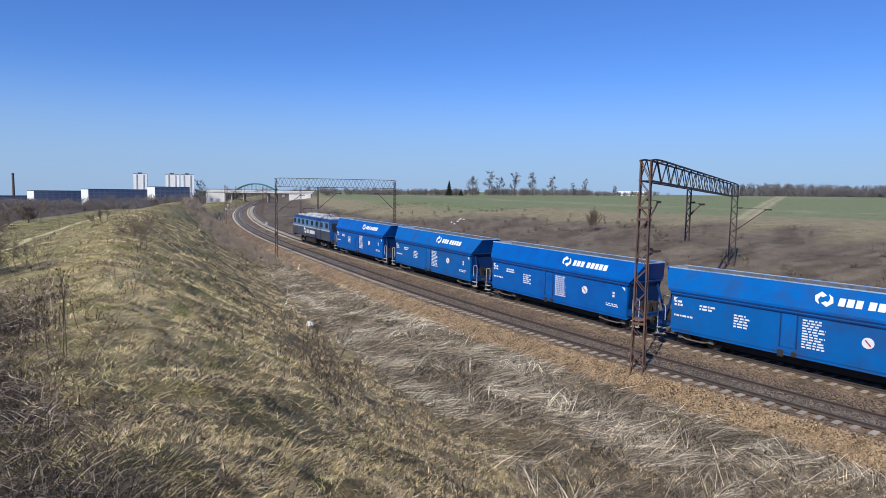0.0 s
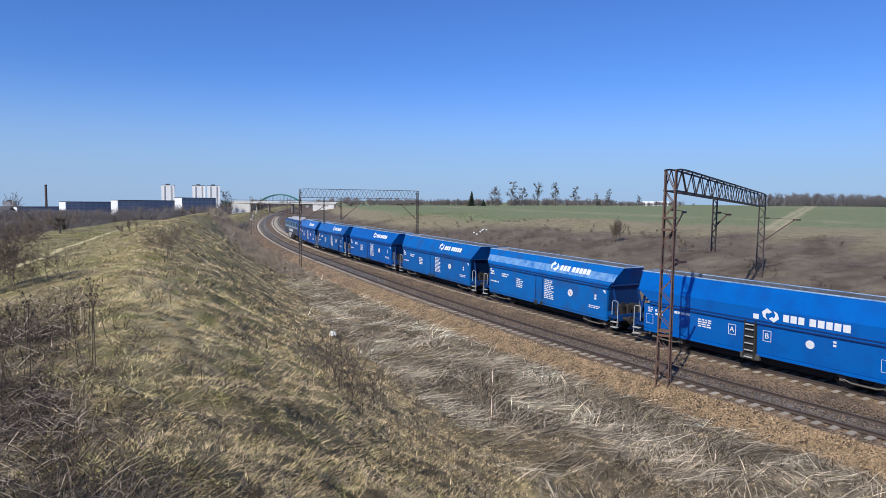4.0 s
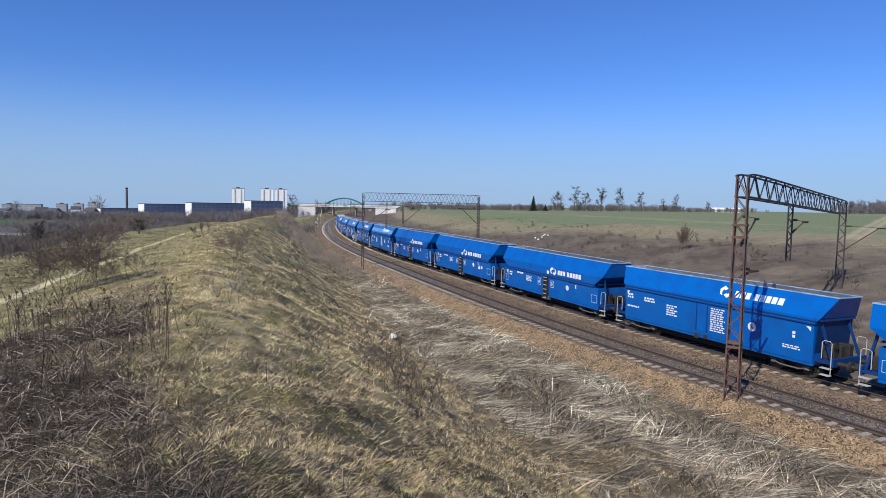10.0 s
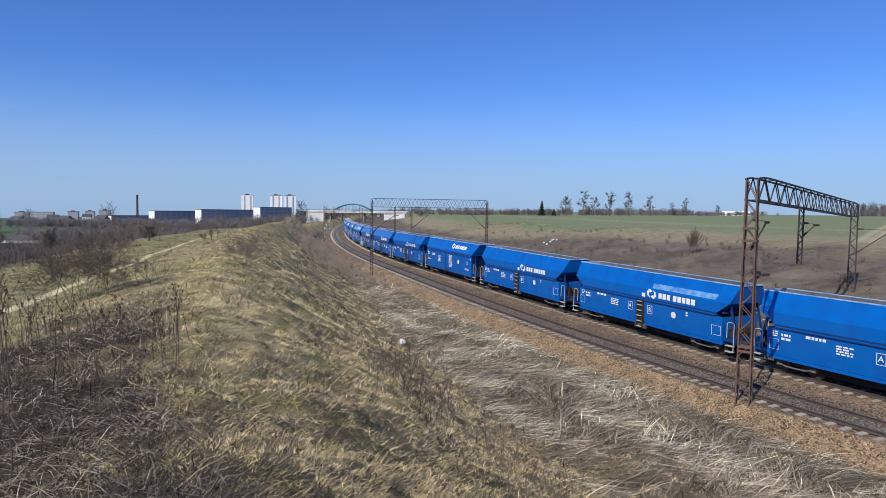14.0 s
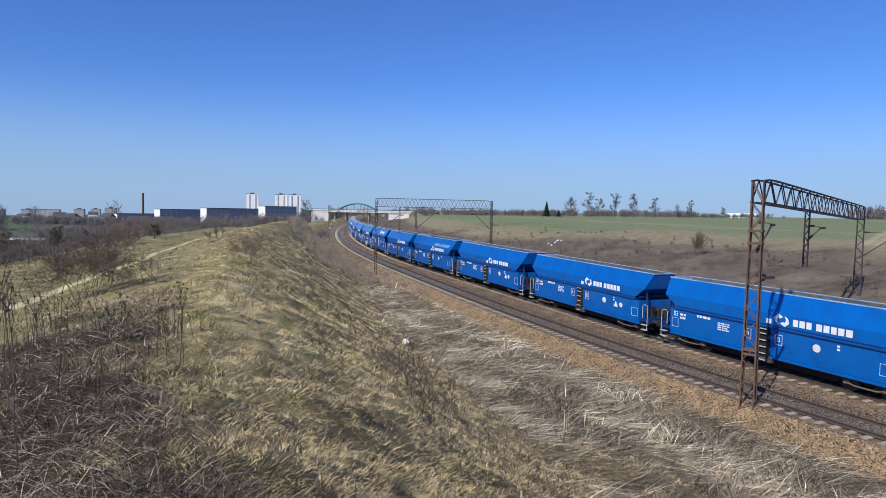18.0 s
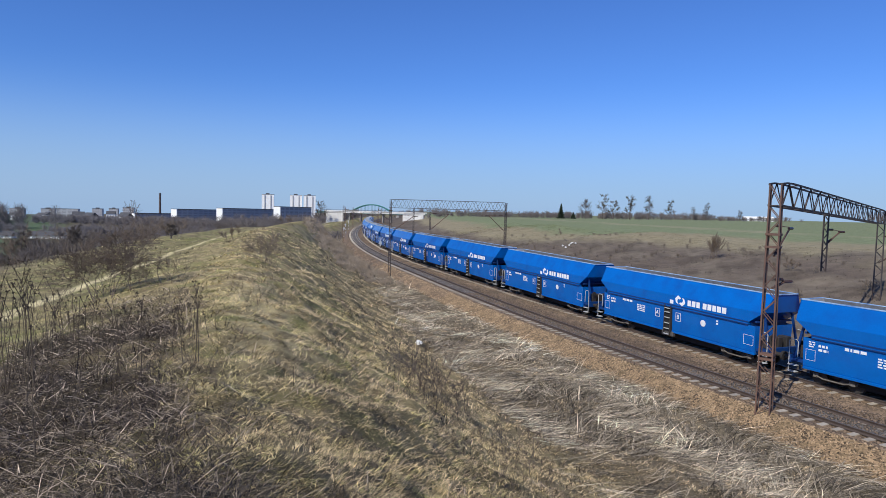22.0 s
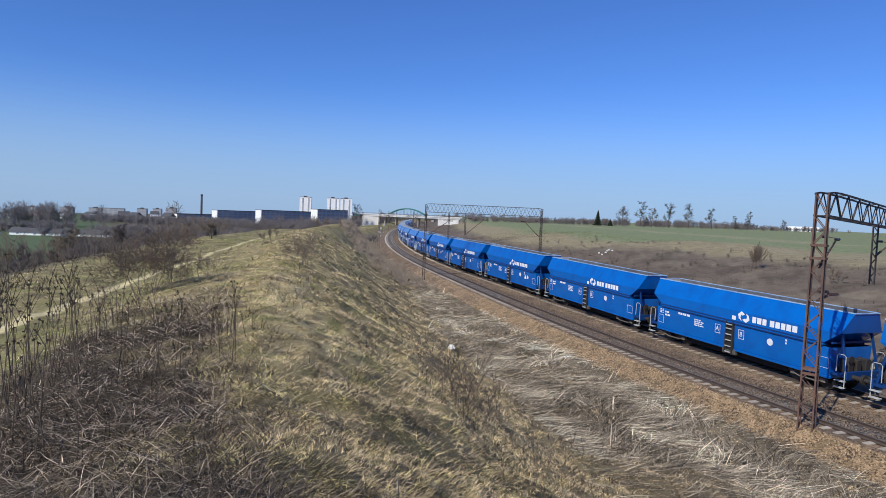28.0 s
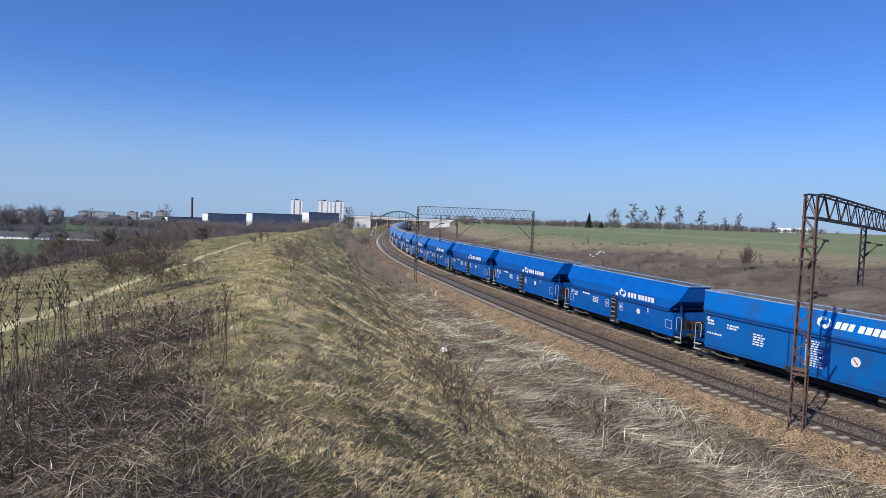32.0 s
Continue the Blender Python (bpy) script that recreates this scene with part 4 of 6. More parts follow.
for i, (x0, x1) in ((4, (-6.9, 6.9)), (10, (1.0, 6.0))):
    # pale upper panels: the sky's reflection on the slope put into paint
    for turn in (0, math.pi):
        bm = bmesh.new()
        zz = (3.2, 3.66) if i in PLAIN else (3.2, 3.5)
        wall = (lambda z: -1.44 + 0.566 * (z - 3.06)) if i in PLAIN else (lambda z: -1.45 + 0.598 * (z - 3.1))
        vs = [bm.verts.new((x, wall(z) - 0.004, z)) for x, z in ((x0, zz[0]), (x1, zz[0]), (x1 + 0.1, zz[1]), (x0 - 0.1, zz[1]))]
        ws = [bm.verts.new(v.co + Vector((0, 0.006, 0))) for v in vs]
        for q in (vs, ws[::-1], *[(vs[j], ws[j], ws[(j + 1) % 4], vs[(j + 1) % 4]) for j in range(4)]):
            bm.faces.new(q)
        bmesh.ops.recalc_face_normals(bm, faces=bm.faces)
        part("faded_panel", bm, SKY_GLARE, WAGONS[i], "pale patch of paint imitating sky reflection").matrix_basis = Matrix.Rotation(turn, 4, "Z")


def car_pose(s, half):
    """A car whose bogies stand on the line half a wheelbase before and behind s."""
    a, b = on_line(TRAIN_LINE, s - half), on_line(TRAIN_LINE, s + half)
    c, d = (a + b) / 2, (b - a).normalized()
    return Matrix.Translation(c) @ Matrix.Rotation(math.atan2(d.y, d.x), 4, "Z") @ Matrix.Rotation(-math.asin(d.z), 4, "Y")


def motions():
    times = [k * 1.0 for k in range(33)]
    walk(ENGINE, [(t, car_pose(train_s(t, 0) + 9.9, 5.3)) for t in times])
    for i, w in enumerate(WAGONS):
        walk(w, [(t, car_pose(train_s(t, i + 0.5), 5.1)) for t in times])




# ---- plants ----
def seg_mesh(name, segs, material, parent=None, sides=3, cover=None):
    """Many thin tapered bars as one mesh: rows of ax ay az bx by bz ra rb."""
    s = np.asarray(segs, float).reshape(-1, 8)
    a, b, ra, rb = s[:, :3], s[:, 3:6], s[:, 6:7], s[:, 7:8]
    d = b - a
    d /= np.linalg.norm(d, axis=1, keepdims=True) + 1e-9
    ref = np.where(abs(d[:, 2:3]) < 0.9, [[0, 0, 1.0]], [[1.0, 0, 0]])
    p = np.cross(d, ref)
    p /= np.linalg.norm(p, axis=1, keepdims=True)
    q = np.cross(d, p)
    vs = []
    for c, r in ((a, ra), (b, rb)):
        for k in range(sides):
            t = 2 * math.pi * k / sides
            vs.append(c + r * (math.cos(t) * p + math.sin(t) * q))
    v = np.stack(vs, 1)
    n = len(s)
    i0 = (np.arange(n) * 2 * sides)[:, None]
    f = np.stack([np.concatenate([i0 + k, i0 + (k + 1) % sides, i0 + sides + (k + 1) % sides, i0 + sides + k], 1) for k in range(sides)], 1)
    cov = None if cover is None else np.repeat(np.asarray(cover), 2 * sides, 0)
    return raw(name, v.reshape(-1, 3), f.reshape(-1, 4), material, parent, cover=cov)


def grow(rng, segs, p, d, length, r, level, kids, spread, droop=0.0, wander=0.16, thin=0.004):
    """A limb that wanders upwards and carries shorter limbs."""
    n = 4 if level else 3
    for k in range(n):
        d = (d + Vector((rng.gauss(0, wander), rng.gauss(0, wander), rng.gauss(0, wander) - droop))).normalized()
        q = p + d * (length / n)
        ra = max(r * (1 - 0.8 * k / n), thin)
        segs.append((*p, *q, ra, max(r * (1 - 0.8 * (k + 1) / n), thin)))
        p = q
        if level > 0 and k >= (0 if level < 2 else 1):
            for _ in range(kids):
                e = (d + Vector((rng.gauss(0, spread), rng.gauss(0, spread), rng.gauss(0, spread * 0.7)))).normalized()
                grow(rng, segs, p, e, length * rng.uniform(0.4, 0.65), ra * 0.5, level - 1, kids, spread, droop, wander, thin)


TWIG = mat("grey_brown_bare_twigs", (0.19, 0.145, 0.105), 0.9, spread=0.5, scale=2, fine=10, bump=0.0, island=0.8)
TWIG_DARK = mat("dark_dead_stalks", (0.075, 0.056, 0.04), 0.9, spread=0.5, scale=2, fine=10, bump=0.0, island=0.8)
TWIG_BUSH = mat("thorn_twigs", (0.13, 0.098, 0.075), 0.9, spread=0.5, scale=2, fine=10, bump=0.0, island=0.8)
GREY_BRUSH = mat("grey_leafless_brush", (0.38, 0.31, 0.235), 0.95, spread=0.4, scale=0.5, fine=3, bump=0.0, island=0.6)
BARK = mat("far_bare_branches", (0.12, 0.1, 0.085), 0.95, spread=0.4, scale=0.5, fine=3, bump=0.0, island=0.6)
MISTLETOE = mat("evergreen_mistletoe", (0.045, 0.055, 0.022), 0.8, spread=0.4, fine=3, bump=0.0, island=0.6)
NEEDLES = mat("dark_conifer_needles", (0.02, 0.035, 0.018), 0.85, spread=0.4, fine=3, bump=0.0, island=0.6)


def floor_at(x, y):
    return float(ground_z(np.array([x]), np.array([y]))[0])


def shrub(name, x, y, stems, height, spread, seed, material, label, kids=2, level=2, lean=0.3, thin=0.004, r0=0.016, category="shrub", wander=0.13, fork=0.45):
    rng = random.Random(seed)
    root = new(name)
    z = floor_at(x, y)
    root.matrix_basis = pose(x, y, z)
    for k in range(stems):
        a, rr = rng.uniform(0, 6.28), spread * math.sqrt(rng.random())
        px, py = rr * math.cos(a), rr * math.sin(a)
        base = Vector((px, py, floor_at(x + px, y + py) - z - 0.05))
        d = Vector((math.cos(a) * lean * rng.random(), math.sin(a) * lean * rng.random(), 1)).normalized()
        got = []
        grow(rng, got, base, d, height * rng.uniform(0.55, 1.0), r0 * rng.uniform(0.7, 1.2), level, kids, fork, 0.0, wander, thin)
        seg_mesh("stem", got, material, root)
    return tagged(root, label, category, "shrubs on the bank")


# the large thorn bush and its neighbours on the back of the bank
shrub("bare_bush", -13.4, 23.4, 11, 2.1, 0.9, 1, TWIG_BUSH, "bare grey-brown thorn bush standing in dead grass", 2, 3, 0.6, 0.006, 0.022, "shrub", 0.26, 0.6)
shrub("bare_bush", -11.6, 24.0, 10, 0.9, 0.8, 2, TWIG, "small bare bush beside the large thorn bush", 2, 2, 0.8)
shrub("bare_bush", -13.0, 40.5, 9, 1.1, 0.6, 3, TWIG, "small bare bush on the crest of the bank", 2, 2, 0.6)
shrub("bare_bush", -10.2, 32.0, 16, 1.2, 0.7, 4, TWIG, "tangled bare bush on the crest of the bank", 2, 2, 0.7)
shrub("bare_bush", -0.66, 18.6, 22, 1.3, 0.8, 5, TWIG_BUSH, "clump of thin upright bare stems on the slope", 1, 2, 0.3, 0.006, 0.012)
shrub("bare_bush", -1.5, 21.5, 10, 0.9, 0.9, 7, TWIG_BUSH, "sparse thin upright stems on the slope", 1, 1, 0.3, 0.006, 0.011)
shrub("bare_bush", 1.6, 17.6, 12, 0.8, 1.2, 8, TWIG_BUSH, "sparse thin upright stems on the slope", 1, 1, 0.4, 0.006, 0.011)
shrub("bare_bush", 3.4, 22.8, 14, 0.8, 1.3, 9, TWIG_BUSH, "sparse thin upright stems at the foot of the slope", 1, 1, 0.4, 0.006, 0.011)
shrub("bare_bush", 6.9, 12.6, 20, 0.75, 1.0, 6, TWIG_BUSH, "low tangle of bare stems at the foot of the slope", 2, 2, 0.9, 0.005, 0.009)
for k, (x, y, n, h) in enumerate(((-7.2, 9.6, 8, 0.8), (-5.6, 8.0, 8, 0.7), (-9.3, 13.5, 9, 0.9), (-7.4, 14.8, 7, 0.8), (-11.6, 17.0, 9, 0.9), (-4.6, 9.8, 6, 0.6), (-13.5, 19.5, 8, 0.9), (-6.2, 18.5, 6, 0.6))):
    shrub("dead_weeds", x, y, n, h, 0.8, 30 + k, TWIG_DARK if k % 3 else TWIG, "low dark dead weeds in the grass", 1, 2, 0.5, 0.003, 0.007, "weeds")


def umbel_weeds(x, y, n, h, seed, spread=0.5):
    """Upright dead stalks that carry small dark seed heads."""
    rng = random.Random(seed)
    root = new("tall_weeds")
    z = floor_at(x, y)
    root.matrix_basis = pose(x, y, z)
    for k in range(n):
        a, rr = rng.uniform(0, 6.28), spread * math.sqrt(rng.random())
        p = Vector((rr * math.cos(a), rr * math.sin(a), 0))
        p.z = floor_at(x + p.x, y + p.y) - z - 0.05
        hh = h * rng.uniform(0.6, 1.05)
        d = Vector((rng.gauss(0, 0.09), rng.gauss(0, 0.09), 1)).normalized()
        segs, heads = [], []
        for i in range(5):
            q = p + (d + Vector((rng.gauss(0, 0.05), rng.gauss(0, 0.05), 0))).normalized() * hh / 5
            segs.append((*p, *q, 0.011 * (1 - 0.13 * i), 0.011 * (1 - 0.13 * (i + 1))))
            p = q
            if i >= 3:
                for _ in range(rng.choice((1, 1, 2))):
                    b = rng.uniform(0, 6.28)
                    e = p + Vector((math.cos(b) * 0.5, math.sin(b) * 0.5, 1)).normalized() * hh * rng.uniform(0.1, 0.22)
                    segs.append((*p, *e, 0.006, 0.004))
                    heads.append(e)
        heads.append(p)
        for c in heads:
            for _ in range(rng.randint(4, 10)):
                v = Vector((rng.gauss(0, 1), rng.gauss(0, 1), rng.gauss(0.4, 0.9))).normalized() * rng.uniform(0.012, 0.036)
                segs.append((*c, *(c + v), 0.004, 0.008))
        seg_mesh("stalk", segs, TWIG_DARK, root)
    return tagged(root, "tall dark dead stalks with small seed heads", "weeds", "weeds on the back of the bank")


for k, (x, y, n, h) in enumerate(((-5.2, 6.5, 5, 2.1), (-6.2, 7.4, 10, 2.0), (-7.0, 8.2, 13, 2.1), (-6.0, 9.4, 7, 1.9), (-7.6, 9.6, 13, 2.0), (-8.6, 11.4, 7, 1.9),
                                  (-4.9, 11.2, 4, 1.3), (-5.3, 10.2, 4, 1.4), (-7.2, 12.8, 6, 1.3), (-9.6, 14.5, 7, 1.3), (-5.6, 13.4, 4, 0.9), (-10.9, 16.8, 6, 1.2), (-6.9, 8.4, 6, 1.1), (-1.0, 14.6, 4, 0.8), (4.6, 11.4, 5, 0.9), (6.2, 13.4, 5, 0.9))):
    umbel_weeds(x, y, n, h, 300 + k, 0.6)
for k, (x, y, n, h) in enumerate(((-33.0, 70.0, 14, 1.5), (-38.0, 72.0, 7, 0.9), (-41.0, 62.0, 14, 2.2), (-19.0, 52.0, 6, 0.8), (-44.0, 84.0, 16, 2.2), (-38.5, 52.0, 14, 2.4), (-36.0, 42.0, 14, 2.2), (-34.0, 36.0, 12, 2.0), (-24.0, 88.0, 9, 1.1))):
    shrub("bare_bush", x, y, n, h, 1.6, 60 + k, TWIG, "tall bare bush beside the trodden path", 2, 2, 0.5, 0.012, 0.03)
# brush on the slope above the curve
for k in range(10):
    r = random.Random(80 + k)
    y = 76 + 5.0 * k + r.uniform(-2, 2)
    u = 3.8 + r.uniform(0, 3.6)
    dx = float(edge_dx(y))
    n = math.hypot(1, dx)
    shrub("bare_bush", float(edge_x(y)) - u / n, y + u * dx / n, 12, r.uniform(0.7, 1.4), 1.5, 90 + k, GREY_BRUSH, "grey bare brush on the slope above the track", 2, 2, 0.6, 0.012, 0.02)
# the field: one bare bush on the far slope
shrub("bare_bush", 30.6, 78.0, 12, 2.2, 0.6, 120, TWIG, "thin bare bush alone on the edge of the crop", 2, 2, 0.12, 0.014, 0.03, "shrub", 0.1, 0.26)
shrub("bare_bush", 33.0, 66.0, 8, 1.0, 0.9, 121, TWIG, "low bare bush on the edge of the crop", 2, 2, 0.6, 0.012, 0.02)


def far_tree(name, x, y, height, width, seed, label, clumps=0, trunk=0.22, base=None, thin=0.035):
    rng = random.Random(seed)
    t = new(name)
    t.matrix_basis = pose(x, y, floor_at(x, y) if base is None else base)
    segs = []
    lean = Vector((rng.gauss(0, 0.03), rng.gauss(0, 0.03), 1)).normalized()
    p = Vector((0, 0, -0.3))
    trunk_segs = []
    tips = []
    for k in range(6):
        q = p + (lean + Vector((rng.gauss(0, 0.05), rng.gauss(0, 0.05), 0))).normalized() * height * 0.155
        trunk_segs.append((*p, *q, trunk * (1 - k / 7), trunk * (1 - (k + 1) / 7)))
        p = q
        if k >= 1:
            for _ in range(4):
                a = rng.uniform(0, 6.28)
                d = Vector((math.cos(a), math.sin(a), rng.uniform(0.4, 1.3))).normalized()
                got = []
                grow(rng, got, p, d, width * rng.uniform(0.4, 0.75) * (1.1 - 0.1 * k), trunk * 0.35, 2, 2, 0.5, 0, 0.15, thin)
                segs += got
                tips += [Vector(g[3:6]) for g in got]
    seg_mesh("trunk", trunk_segs, BARK, t, 6)
    seg_mesh("crown", segs, BARK, t)
    for k in range(clumps):
        c = rng.choice(tips)
        s = []
        for _ in range(60):
            d = Vector((rng.gauss(0, 1), rng.gauss(0, 1), rng.gauss(0, 1))).normalized()
            r = rng.uniform(0.35, 0.75)
            s.append((*c, *(c + d * r), 0.1, 0.04))
        seg_mesh("mistletoe", s, MISTLETOE, t)["label"] = "dark round clump of mistletoe"
    return tagged(t, label, "tree", "trees along the far edge of the field")


# trees beyond the field
for k, (x, y, h, w, c) in enumerate(((97, 450, 17, 6, 9), (105, 452, 13, 5, 6), (116, 450, 15, 7, 12), (130, 452, 16, 6, 9), (145, 450, 13, 5, 8))):
    far_tree("bare_tree", x, y, h, w, 200 + k, "tall bare tree with round mistletoe clumps", c, 0.3)
far_tree("bare_tree", 86, 455, 12, 8, 210, "wide grey leafless tree", 0, 0.25)
for k, (x, y, h) in enumerate(((168, 470, 10), (176, 470, 12), (179, 472, 13), (205, 480, 8))):
    far_tree("bare_tree", x, y, h, 3, 212 + k, "slender leafless tree far off", 0, 0.2)


def conifer(x, y, h, w, seed, label):
    rng = random.Random(seed)
    t = new("conifer")
    t.matrix_basis = pose(x, y, floor_at(x, y))
    seg_mesh("trunk", [(0, 0, -0.3, 0, 0, h * 0.95, 0.3, 0.05)], BARK, t, 6)
    s = []
    for k in range(900):
        f = rng.random() ** 1.3
        a, l = rng.uniform(0, 6.28), w * (1 - f) * rng.uniform(0.5, 1.05) * (0.75 + 0.5 * math.sin(f * 26) ** 2) + 0.3
        z = h * (0.06 + 0.94 * f)
        s.append((0, 0, z, math.cos(a) * l, math.sin(a) * l, z - 0.25 * l + rng.uniform(-0.2, 0.3), 0.22, 0.06))
    seg_mesh("crown", s, NEEDLES, t)
    return tagged(t, label, "tree", "trees along the far edge of the field")


conifer(68.0, 450.0, 10.5, 3.0, 5, "dark green spruce at the edge of the field")
conifer(77.0, 452.0, 4.5, 2.0, 6, "small dark spruce at the edge of the field")


def tree_belt(name, spots, material, label, seed, n=46, thin=0.06):
    """A belt of leafless trees too far to tell apart."""
    rs = np.random.RandomState(seed)
    out = []
    for x, y, h, w in spots:
        z = float(ground_z(np.array([x]), np.array([y]))[0])
        trunk = min(0.22, 0.022 * h)
        out.append((x, y, z - 0.5, x, y, z + h * 0.7, trunk, trunk * 0.35))
        t = rs.uniform(0.08, 0.75, n)
        a, el = rs.uniform(0, 2 * np.pi, n), rs.uniform(0.25, 1.3, n)
        l = w * rs.uniform(0.35, 0.8, n) * (1.15 - t)
        ax, ay, az = x + rs.normal(0, w * 0.14, n), y + rs.normal(0, w * 0.14, n), z + h * t
        for k in range(n):
            out.append((ax[k], ay[k], az[k], ax[k] + l[k] * math.cos(a[k]) * math.cos(el[k]), ay[k] + l[k] * math.sin(a[k]) * math.cos(el[k]),
                        min(az[k] + l[k] * math.sin(el[k]) * 1.3, z + h), thin * 1.5, thin * 0.6))
    return tagged(seg_mesh(name, out, material), label, "trees", kind="stuff")


def row_spots(a, b, n, h, w, seed, jit=6.0):
    rs = np.random.RandomState(seed)
    t = rs.rand(n)
    return [(a[0] + (b[0] - a[0]) * k + rs.normal(0, jit), a[1] + (b[1] - a[1]) * k + rs.normal(0, jit), h * rs.uniform(0.6, 1.15), w * rs.uniform(0.7, 1.2)) for k in t]


# distance haze is put into these two lifted, greyer twig colours
HAZE_TWIG = mat("distant_bare_wood", (0.2, 0.175, 0.165), 0.95, spread=0.35, scale=0.3, fine=2, bump=0.0, island=0.6)
FAR_WOOD = mat("dark_distant_wood", (0.2, 0.185, 0.185), 0.95, spread=0.35, scale=0.3, fine=2, bump=0.0, island=0.6)
tree_belt("hedge_line", row_spots((8, 430), (75, 465), 150, 5.0, 4, 1, 4) + row_spots((75, 465), (190, 485), 200, 6.0, 5, 2, 6) + row_spots((190, 485), (250, 500), 70, 4.2, 4, 22, 5), HAZE_TWIG,
          "brown leafless hedge along the far edge of the field", 1, 30)
tree_belt("hedge_line", row_spots((-30, 430), (20, 425), 40, 5.0, 4, 5, 6), HAZE_TWIG, "brown leafless thicket beside the overpass", 5, 36)
tree_belt("far_wood", row_spots((364, 560), (640, 520), 520, 15, 7, 3, 9), FAR_WOOD, "grey leafless wood on the hill beyond the crop", 3, 46, 0.13)
tree_belt("tree_belt", row_spots((-380, 560), (-95, 500), 360, 8.0, 7, 4, 14), FAR_WOOD, "brown leafless belt of trees before the estate", 4, 60, 0.11)
tree_belt("tree_belt", row_spots((-330, 330), (-160, 330), 90, 6, 6, 7, 18) + row_spots((-342, 408), (-296, 415), 46, 19, 9, 8, 7), FAR_WOOD, "dark leafless trees in the valley", 8, 80, 0.09)
tree_belt("tree_belt", row_spots((-90, 95), (-52, 110), 14, 4.2, 4, 9, 8) + row_spots((-120, 120), (-70, 150), 18, 4.8, 5, 10, 9), TWIG, "brown leafless thicket behind the bank", 9, 80, 0.035)
tree_belt("tree_belt", row_spots((-95, 420), (-85, 380), 10, 9, 6, 11, 4) + row_spots((-150, 700), (0, 760), 70, 9, 7, 12, 20), HAZE_TWIG, "brown leafless trees round the overpass", 10, 50)

tree_belt("scrub", row_spots((-260, 480), (-175, 470), 90, 11, 8, 19, 8) + row_spots((-175, 470), (-105, 450), 80, 15, 9, 20, 8) + row_spots((-70, 150), (-150, 300), 90, 4.5, 5, 15, 22) + row_spots((-120, 330), (-230, 420), 90, 6, 6, 16, 25) + row_spots((-60, 120), (-95, 170), 40, 3.0, 4, 17, 9), HAZE_TWIG,
          "brown leafless scrub in the low ground behind the bank", 18, 44, 0.06)


def thicket():
    """Grey brush over the slope above the curve."""
    rs = np.random.RandomState(77)
    spots = []
    for k in range(260):
        y = rs.uniform(68, 150)
        u = rs.uniform(2.6, 10.5)
        dx = float(edge_dx(y))
        n = math.hypot(1, dx)
        spots.append((float(edge_x(y)) - u / n, y + u * dx / n, rs.uniform(0.5, 1.35), rs.uniform(0.9, 1.8)))
    tree_belt("thicket", spots, GREY_BRUSH, "grey leafless thicket on the slope above the curve", 78, 34, 0.018)


def back_scrub():
    """Dark bare scrub on the slope behind the trodden path."""
    rs = np.random.RandomState(91)
    spots = []
    for k in range(190):
        y = rs.uniform(14, 78)
        u = float(crest_u(y)) + rs.uniform(14.5, 40)
        dx = float(edge_dx(y))
        n = math.hypot(1, dx)
        spots.append((float(edge_x(y)) - u / n, y + u * dx / n, rs.uniform(0.8, 2.0), rs.uniform(0.9, 1.8)))
    tree_belt("scrub", spots, BACK_TWIG, "dark bare scrub on the slope behind the path", 92, 44, 0.016)


BACK_TWIG = mat("dark_grey_scrub_twigs", (0.15, 0.125, 0.11), 0.95, spread=0.4, scale=0.5, fine=3, bump=0.0, island=0.6)
def bank_scrub():
    """Low brown scrub on the far side of the cutting."""
    rs = np.random.RandomState(95)
    spots = []
    for k in range(150):
        y = rs.uniform(16, 130)
        u = -10.5 - rs.uniform(2, 34)
        dx = float(edge_dx(y))
        n = math.hypot(1, dx)
        spots.append((float(edge_x(y)) - u / n, y + u * dx / n, rs.uniform(0.3, 0.9), rs.uniform(0.5, 1.2)))
    tree_belt("scrub", spots, BANK_TWIG, "low brown scrub on the far side of the cutting", 96, 30, 0.012)


BANK_TWIG = mat("brown_bank_scrub_twigs", (0.21, 0.17, 0.13), 0.95, spread=0.4, scale=0.5, fine=3, bump=0.0, island=0.6)
thicket()
bank_scrub()
back_scrub()
far_tree("bare_tree", -88, 385, 13, 6, 240, "bare tree beside the overpass", 0, 0.28)

for k, (x, y, h) in enumerate(((-37, 52, 2.6), (-42, 57, 2.6), (-33.5, 53, 2.2), (-47, 55, 2.6), (-35, 56, 2.3), (-31, 66, 1.8), (-40, 50, 2.2))):
    far_tree("bare_tree", x, y, h, h * 0.5, 260 + k, "dark many-branched leafless tree behind the bank", 0, 0.09, thin=0.014)

# ---- the estate on the skyline ----
PLASTER = mat("white_block_plaster", (0.84, 0.84, 0.82), 0.8, spread=0.08, scale=0.1, fine=1, bump=0.0)
PANEL = mat("grey_blue_block_panels", (0.42, 0.42, 0.43), 0.85, spread=0.15, scale=0.1, fine=1, bump=0.0, vary=0.3)
ROOFING = mat("dark_roofing_felt", (0.08, 0.08, 0.085), 0.9, spread=0.2, scale=0.2, fine=2, bump=0.0)
PANES = mat("dark_far_windows", (0.3, 0.3, 0.31), 0.6, spread=0.2, scale=0.1, fine=1, bump=0.0, vary=0.4)
BRICK_RED = mat("red_roof_tiles", (0.3, 0.1, 0.06), 0.9, spread=0.2, scale=0.3, fine=2, bump=0.0, vary=0.5)


